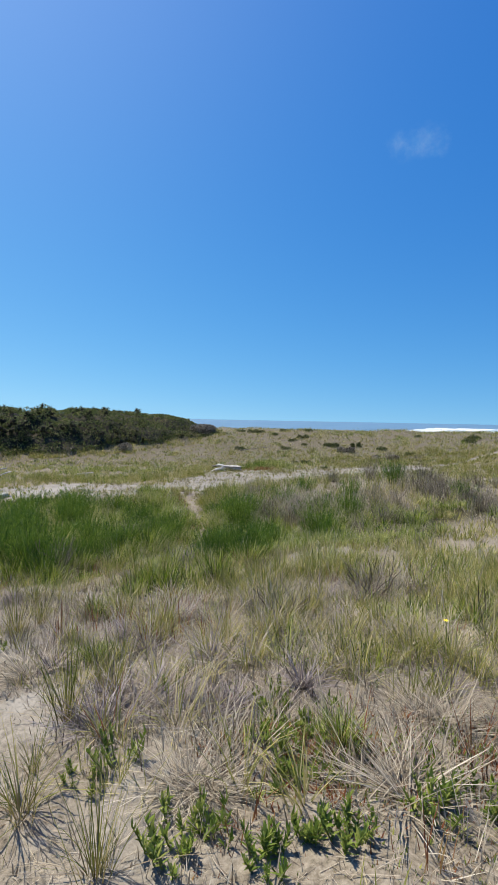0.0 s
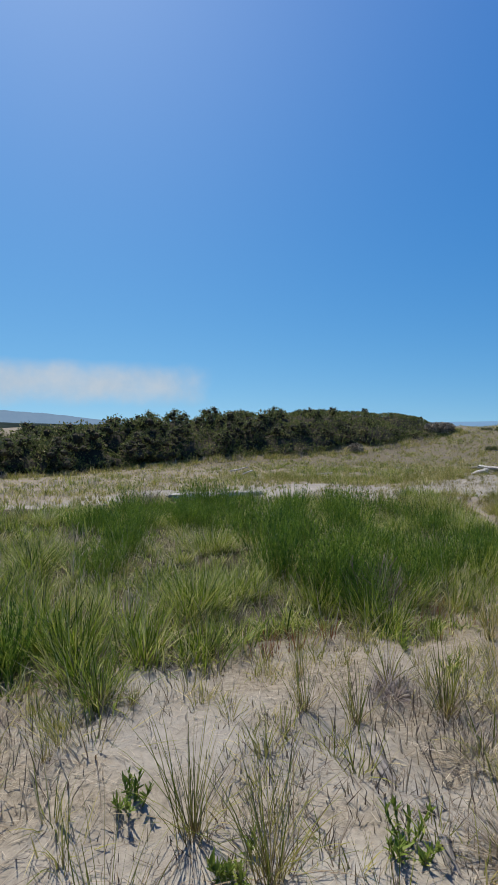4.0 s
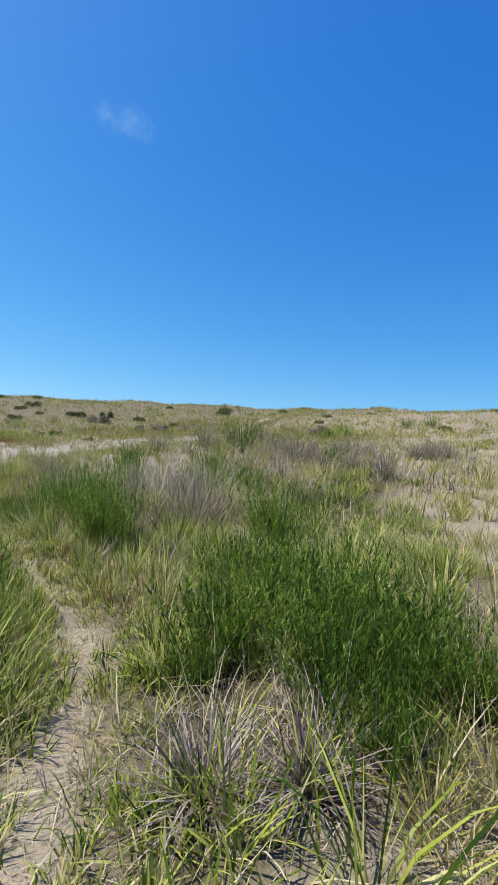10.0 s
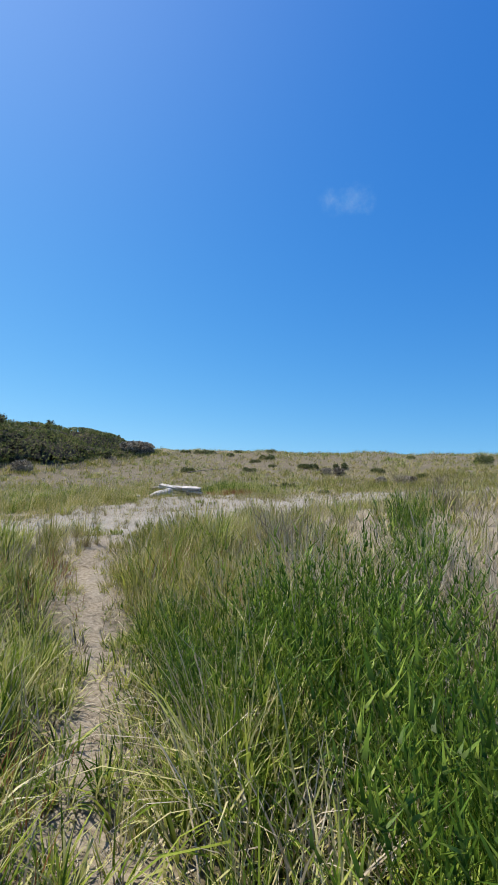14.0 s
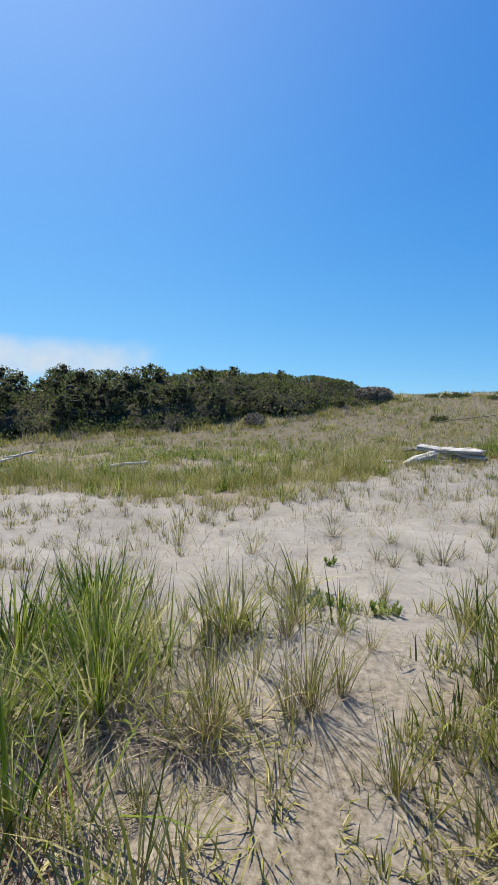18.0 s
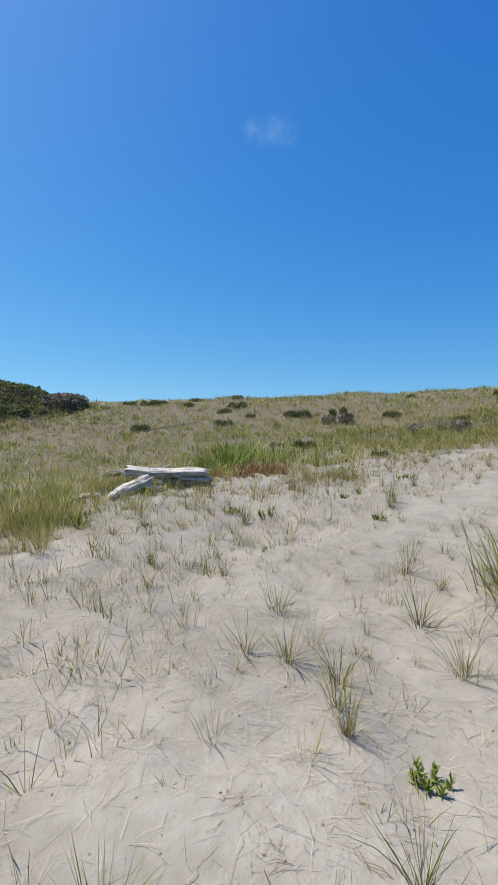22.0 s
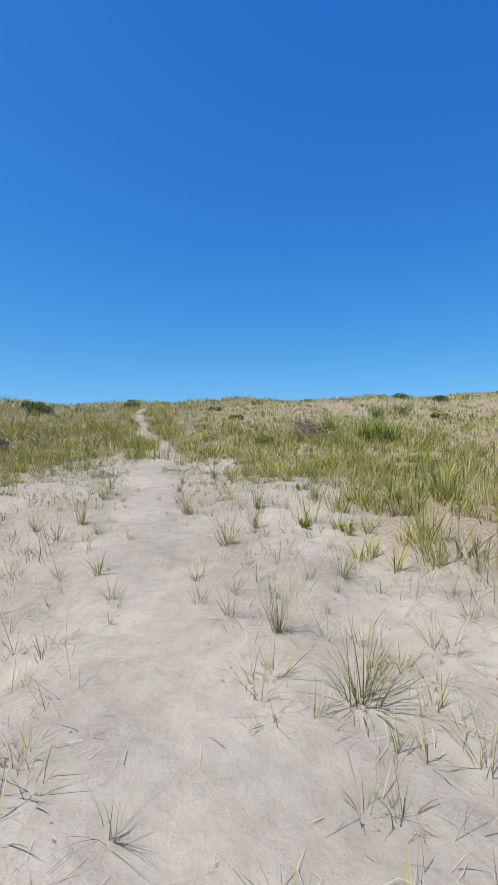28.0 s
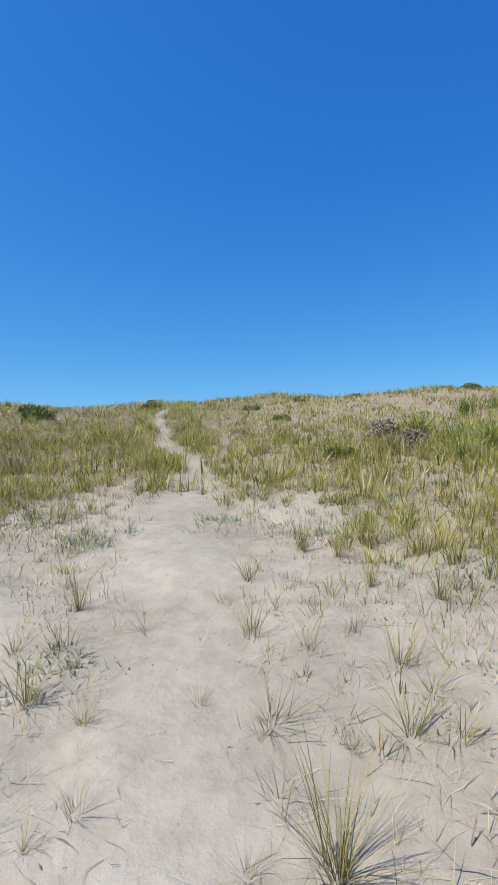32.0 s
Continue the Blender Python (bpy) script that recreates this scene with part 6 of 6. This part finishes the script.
for x, y, t, w, c in ((1.4, 13.75, 0.9, 0.8, 260), (1.9, 13.3, 0.85, 0.8, 260), (2.3, 14.0, 0.95, 0.9, 280), (1.7, 14.6, 1.0, 0.8, 260), (2.8, 15.0, 0.95, 0.9, 300), (5.0, 13.8, 0.7, 1.0, 300), (-2.1, 11.3, 0.6, 0.9, 350), (-10.6, 14.6, 0.7, 0.9, 300), (7.5, 15.6, 0.8, 1.0, 300),
                      (0.6, 4.6, 0.45, 0.6, 220), (1.7, 5.2, 0.45, 0.7, 220), (-2.8, 7.75, 0.62, 0.6, 300), (-2.95, 8.35, 0.6, 0.6, 260), (13.6, 37.8, 0.8, 1.0, 260), (15.5, 36.4, 0.7, 1.0, 260), (18.4, 28.0, 0.6, 0.8, 220)):
    dead_bush(x, y, t, w, c)
dead_protos = [ob for ob in bpy.data.objects if ob.name.split(".")[0] == "dead_bush" and ob.parent is None]
bx, by = sow(1, 14, 13, 20.5, 1.2, lambda x, y: growth(x, y) * brushy(x, y))
for k in range(min(40, len(bx))):
    stand(dead_protos[int(rng.integers(0, 8))], bx[k], by[k], rng.uniform(0, 6.28), rng.uniform(0.7, 1.1))


def herb(x, y, tall, wide, shoots, label="bright green leafy beach herb rooted in the sand"):
    """A leafy herb: short shoots side by side, each set with blunt leaves from its foot to its tip."""
    e = empty("leafy_herb", label, "plant", "leafy herbs")
    shoots = int(shoots * 1.7)
    a, r = rng.uniform(0, 6.28, shoots), wide * 0.5 * np.sqrt(rng.random(shoots))
    h = tall * rng.uniform(0.35, 0.75, shoots)
    sx, sy = r * np.cos(a), r * np.sin(a)
    tipx, tipy = sx + 0.6 * h * np.cos(a), sy + 0.6 * h * np.sin(a)
    per = 16
    u = np.linspace(0.1, 1.0, per)[None] + rng.normal(0, 0.03, (shoots, per))
    lx, ly, lz = (sx[:, None] + (tipx - sx)[:, None] * u).ravel(), (sy[:, None] + (tipy - sy)[:, None] * u).ravel(), (h[:, None] * u).ravel()
    q = len(lx)
    lean = np.clip(1.25 - 0.9 * u.ravel(), 0.1, 1.3) + rng.normal(0, 0.15, q)
    part("foliage", blades("herb_leaves", lx, ly, lz, rng.uniform(0.028, 0.05, q), rng.uniform(0.008, 0.014, q), rng.uniform(0, 6.28, q), lean, rng.uniform(-0.2, 0.4, q), 3), LEAF, e)
    for k in range(shoots):
        part("stem", limb_mesh("herb_stem", [(bent((sx[k], sy[k], -0.02), (tipx[k], tipy[k], h[k]), 3, 0.04), 0.004, 0.002)], 5), LEAF, e)
    set_down(e, x, y, rng.uniform(0, 6.28), 1)


for x, y, t, w, c in ((0.37, 2.08, 0.13, 0.2, 13), (0.32, 2.8, 0.16, 0.2, 12), (0.3, 2.5, 0.1, 0.14, 8), (-0.12, 1.66, 0.13, 0.3, 16), (0.32, 1.62, 0.1, 0.1, 6), (0.47, 1.57, 0.13, 0.13, 8), (0.84, 1.69, 0.13, 0.16, 9), (0.6, 1.98, 0.09, 0.16, 9), (0.45, 2.3, 0.08, 0.2, 9), (0.25, 2.25, 0.07, 0.14, 6), (0.18, 1.5, 0.12, 0.16, 8),
                      (-0.47, 2.11, 0.16, 0.16, 5), (-0.6, 2.03, 0.14, 0.14, 5), (-0.33, 2.93, 0.1, 0.12, 5), (1.05, 1.75, 0.12, 0.16, 8), (0.2, 1.9, 0.07, 0.14, 5)):
    herb(x, y, t, w, c)
for x, y, t, w, c in ((-3.25, 4.09, 0.12, 0.1, 5), (-2.76, 3.99, 0.1, 0.12, 5), (-2.24, 4.24, 0.13, 0.14, 6), (-2.94, 3.43, 0.14, 0.14, 6), (-2.36, 3.56, 0.1, 0.1, 4), (-2.82, 2.63, 0.16, 0.3, 12), (-1.9, 3.87, 0.1, 0.14, 5), (-3.27, 2.69, 0.12, 0.3, 12), (-2.9, 2.78, 0.12, 0.28, 10), (-3.5, 2.9, 0.12, 0.28, 10), (-2.66, 2.85, 0.1, 0.2, 7),
                      (-2.1, 3.35, 0.1, 0.12, 4), (-3.05, 2.9, 0.1, 0.14, 5), (-2.09, 5.79, 0.12, 0.08, 4), (-0.94, 7.2, 0.09, 0.12, 6), (-2.41, 6.35, 0.08, 0.06, 3)):
    herb(x, y, t, w, c)
for x, y, t, w, c in ((-1.67, 20.42, 0.11, 0.2, 10), (-1.22, 20.26, 0.1, 0.15, 9), (-1.75, 21.5, 0.08, 0.1, 5), (-1.46, 20.3, 0.07, 0.1, 4), (0.95, 22.5, 0.12, 0.12, 5), (0.08, 22.4, 0.07, 0.12, 6), (-0.08, 21.27, 0.14, 0.16, 7), (2.28, 25.93, 0.06, 0.16, 6),
                      (1.18, 27.07, 0.1, 0.2, 8), (0.76, 27.38, 0.1, 0.2, 8), (4.64, 30.72, 0.1, 0.3, 10), (5.1, 29.1, 0.1, 0.34, 12)):
    herb(x, y, t, w, c)
for x, y, t, w, c in ((2.61, 27.33, 0.08, 0.12, 5), (7.43, 26.31, 0.08, 0.1, 6), (7.25, 25.83, 0.08, 0.14, 6), (9.21, 25.27, 0.1, 0.3, 10), (9.47, 26.67, 0.1, 0.18, 8), (10.6, 27.13, 0.08, 0.16, 7), (14.9, 27.3, 0.1, 0.3, 8), (12.6, 28.4, 0.08, 0.2, 6)):
    herb(x, y, t, w, c)


def droop_mesh(name, count, reach, wide, thick, low, high, bend):
    """Dead blades fallen outwards from one crown: none stands upright."""
    a, r = rng.uniform(0, 2 * np.pi, count), np.abs(rng.normal(0, wide, count))
    return blades(name, r * np.cos(a), r * np.sin(a), np.full(count, -0.01), reach * rng.uniform(0.45, 1.1, count), thick * rng.uniform(0.6, 1.25, count),
                  a + rng.normal(0, 0.8, count), rng.uniform(low, high, count), np.abs(rng.normal(0, bend, count)), 4)


def dead_tussock(x, y, wide, count, label="drooping grey-purple tussock of dead grass on the first dune"):
    """An old tussock: grey-purple dead blades drooping outwards from one crown."""
    e = empty("dead_tussock", label, "grass clump", "dead tussocks")
    tagged(part("dead_blade_clump", droop_mesh("tussock_blades", count, wide * 1.1, wide * 0.12, 0.008, 0.25, 1.25, 1.0), TUSSOCK, e), kind="stuff")
    set_down(e, x, y, 0, 1)


TUSSOCK = blade_material("tussock_straw", [(0.0, (0.118, 0.089, 0.089)), (0.5, (0.266, 0.222, 0.215)), (1.0, (0.414, 0.363, 0.333))], (0.163, 0.126, 0.111), 0.1)
for x, y, w, c in ((0.07, 2.75, 0.24, 90), (0.54, 2.9, 0.3, 120), (-0.05, 3.5, 0.28, 90), (0.6, 3.9, 0.3, 90), (-0.6, 3.6, 0.25, 80), (1.5, 2.9, 0.3, 90), (-1.2, 3.3, 0.22, 70), (1.0, 3.5, 0.26, 80)):
    dead_tussock(x, y, w, c)
field("rust_mat", "rust-brown mat of low sorrel and dead leaves", RUST, sow(-0.4, 3.0, 1.0, 3.6, 170, lambda x, y: np.clip(np.exp(-(((x - 0.75) / 0.9) ** 2 + ((y - 1.9) / 0.7) ** 2)) * 1.7 * vnoise(x, y, 0.3, 99), 0, 1) * (x > -0.1)), 18, 0.06, 0.11, 0.008, 2, 0.9, 0.5, "plant", 1.4)
field("moss_mat", "low olive-green leafy mat among straw", LEAF, sow(-0.2, 3.6, 1.0, 4.4, 150, lambda x, y: np.clip(2.4 * vnoise(x, y, 0.35, 101) - 0.95, 0, 1) * (x > 0.05)), 22, 0.05, 0.09, 0.01, 2, 0.7, 0.4, "plant", 1.4)

field("red_sorrel", "rust-red patch of sorrel beside the log pile", RUST, sow(1.4, 3.4, 30.3, 32.2, 80, lambda x, y: np.exp(-(((x - 2.3) / 0.75) ** 2 + ((y - 31.2) / 0.55) ** 2))), 16, 0.05, 0.38, 0.013, 2, 0.25, 0.3, "plant")
field("log_grass", "rusty yellow grass in front of the logs", DUNE, sow(-3.4, 1.6, 27.3, 30.2, 11, lambda x, y: np.exp(-(((x + 1.0) / 1.3) ** 2 + ((y - 28.6) / 0.8) ** 2))), 16, 0.06, 0.42, 0.01, 3, 0.35, 0.6)
hx, hy = sow(-2.1, 3.2, 1.7, 5.8, 11, lambda x, y: np.clip((x + 2.1) / 1.2, 0.15, 1) * np.clip((off_walk(x, y) - 0.42) * 4, 0, 1) * np.clip(2.4 * vnoise(x, y, 0.6, 113) - 0.5, 0.1, 1))
heaps = []
for k in range(min(80, len(hx))):
    if k < 4:
        e = empty("straw_heap", "tangled heap of pale grey and tan dead grass", "straw", "straw heaps on the first dune")
        tagged(part("straw_mat", droop_mesh("heap_straw", 150, 0.44, 0.1, 0.0075, 0.7, 1.45, 0.5), (DRY, LITTER, TUSSOCK, DRY)[k], e), kind="stuff")
        tagged(part("under_mat", droop_mesh("heap_thatch", 70, 0.26, 0.1, 0.007, 0.6, 1.4, 0.6), THATCH, e, "darker old straw underneath"), kind="stuff")
        heaps.append(e)
        set_down(e, hx[k], hy[k], 0, 0.9)
    else:
        stand(heaps[int(rng.integers(4))], hx[k], hy[k], rng.uniform(0, 6.28), rng.uniform(0.55, 1.1))
for x, y, s in ((-2.6, 18.65, 0.9), (-2.35, 18.8, 0.8), (-2.05, 18.75, 0.6), (-2.5, 18.4, 0.6), (-2.2, 18.35, 0.5), (-3.0, 18.9, 0.9), (-2.85, 18.3, 0.6), (-1.75, 18.6, 0.4), (-0.75, 18.9, 0.55), (-2.4, 5.3, 0.5), (-2.0, 4.85, 0.6), (-1.9, 4.3, 0.6), (-4.4, 4.4, 0.5)):
    tagged(stand(heaps[int(rng.integers(4))], x, y, rng.uniform(0, 6.28), s), "tangled heap of pale dead grass on the sand", group="straw heaps beside the sand")
for x, y, s in ((-1.16, 18.76, 0.9), (-0.74, 19.32, 0.9), (-0.8, 18.6, 1.0), (-0.62, 18.95, 0.95), (-2.06, 18.45, 0.6), (-0.95, 19.05, 0.8), (-1.95, 18.85, 0.85), (-1.62, 19.0, 0.75), (-1.42, 19.25, 0.8), (-0.5, 19.7, 0.8), (-0.7, 20.1, 0.7)):
    tagged(stand(tuft_protos[int(rng.choice([0, 2, 5]))], x, y, rng.uniform(0, 6.28), s), "full tuft of yellow-green grass where the trail meets the sand", group="tufts on the sand")
field("rust_litter", "rust-orange dead sorrel and leaves beside the trail", RUST, sow(-3.2, -1.9, 17.4, 18.7, 150, lambda x, y: np.exp(-(((x + 2.55) / 0.35) ** 2 + ((y - 18.0) / 0.35) ** 2))), 14, 0.06, 0.15, 0.0055, 3, 1.0, 0.5, "plant", 1.3)
for x, y, w in ((0.66, 10.98, 0.5), (1.07, 11.25, 0.45), (1.0, 10.75, 0.45), (-0.95, 8.45, 0.4), (-0.62, 8.2, 0.42), (0.9, 12.1, 0.45), (1.45, 14.4, 0.5), (1.1, 13.6, 0.45), (0.75, 15.6, 0.45)):
    dead_tussock(x, y, w, 230, "pale straw-coloured mound of collapsed dead grass beside the trail")
field("meadow_sorrel", "rust-orange sorrel in seed among the meadow grass", RUST, sow(-0.8, 1.2, 10.3, 12.3, 75, lambda x, y: np.exp(-(((x - 0.12) / 0.4) ** 2 + ((y - 11.2) / 0.5) ** 2)) * np.clip(2.4 * vnoise(x, y, 0.25, 110) - 0.6, 0.1, 1)), 13, 0.035, 0.42, 0.008, 3, 0.15, 0.3, "plant")
# sorrel, silver-leaved mats and one flower
field("sorrel", "rust-red sorrel among the grass", RUST, sow(-4, 5, 0.5, 18, 26, lambda x, y: near_to(x, y, 3) * np.clip(np.clip((vnoise(x, y, 0.9, 95) - 0.6) * 4, 0, 1) + 0.25 * np.exp(-(((x - 0.6) / 0.5) ** 2 + ((y - 1.7) / 0.5) ** 2)) + 0.8 * np.exp(-(((x - 0.1) / 0.6) ** 2 + ((y - 11.5) / 0.7) ** 2)) + 0.7 * np.exp(-(((x + 1.6) / 0.25) ** 2 + ((y - 17.8) / 0.7) ** 2)) + 0.7 * np.exp(-(((x + 2.2) / 0.3) ** 2 + ((y - 7.5) / 0.5) ** 2)), 0, 1) * (bare(x, y) < 0.7)), 10, 0.06, 0.42, 0.007, 2, 0.2, 0.3, "plant")
mats = np.array([(12.36, 32.9), (11.58, 31.2), (11.2, 31.5), (12.9, 30.3), (12.24, 28.6), (11.0, 27.45), (9.0, 29.75), (14.1, 28.0), (13.2, 28.4)])
field("silver_cushions", "small silver-green leafy cushions beside the path", SAGE, sow(8, 15, 26.5, 34, 60, lambda x, y: np.clip(sum(np.exp(-(((x - a) / 0.32) ** 2 + ((y - b) / 0.28) ** 2)) for a, b in mats), 0, 1)), 22, 0.07, 0.13, 0.014, 2, 0.8, 0.4, "plant", 1.4)
field("silver_mats", "low silver-green leafy mats on the sand", SAGE, sow(6, 20, 24, 38, 13, lambda x, y: np.clip((vnoise(x, y, 1.2, 96) - 0.48) * 4, 0, 1) * np.exp(-(((to_line(x, y, [(9, 32), (12.5, 33.1), (15, 33.5), (14, 29), (11, 26.4)])) / 1.6) ** 2))), 60, 0.13, 0.08, 0.012, 2, 0.7, 0.3, "plant")
e = empty("yellow_flower", "single yellow flower on a thin stem in the grass", "flower")
part("stem", limb_mesh("flower_stem", [(bent((0, 0, 0), (0.02, 0.01, 0.4), 4, 0.03), 0.003, 0.002)], 5), LEAF, e)
a = np.arange(14) * 2 * np.pi / 14
part("blossom", blades("flower_petals", 0.02 + 0 * a, 0.01 + 0 * a, 0.4 + 0 * a, 0.022 + 0 * a, 0.012 + 0 * a, a, 1.1 + 0 * a, 0.2 + 0 * a, 2), PETAL, e)
set_down(e, 1.55, 3.1, 0, 1)
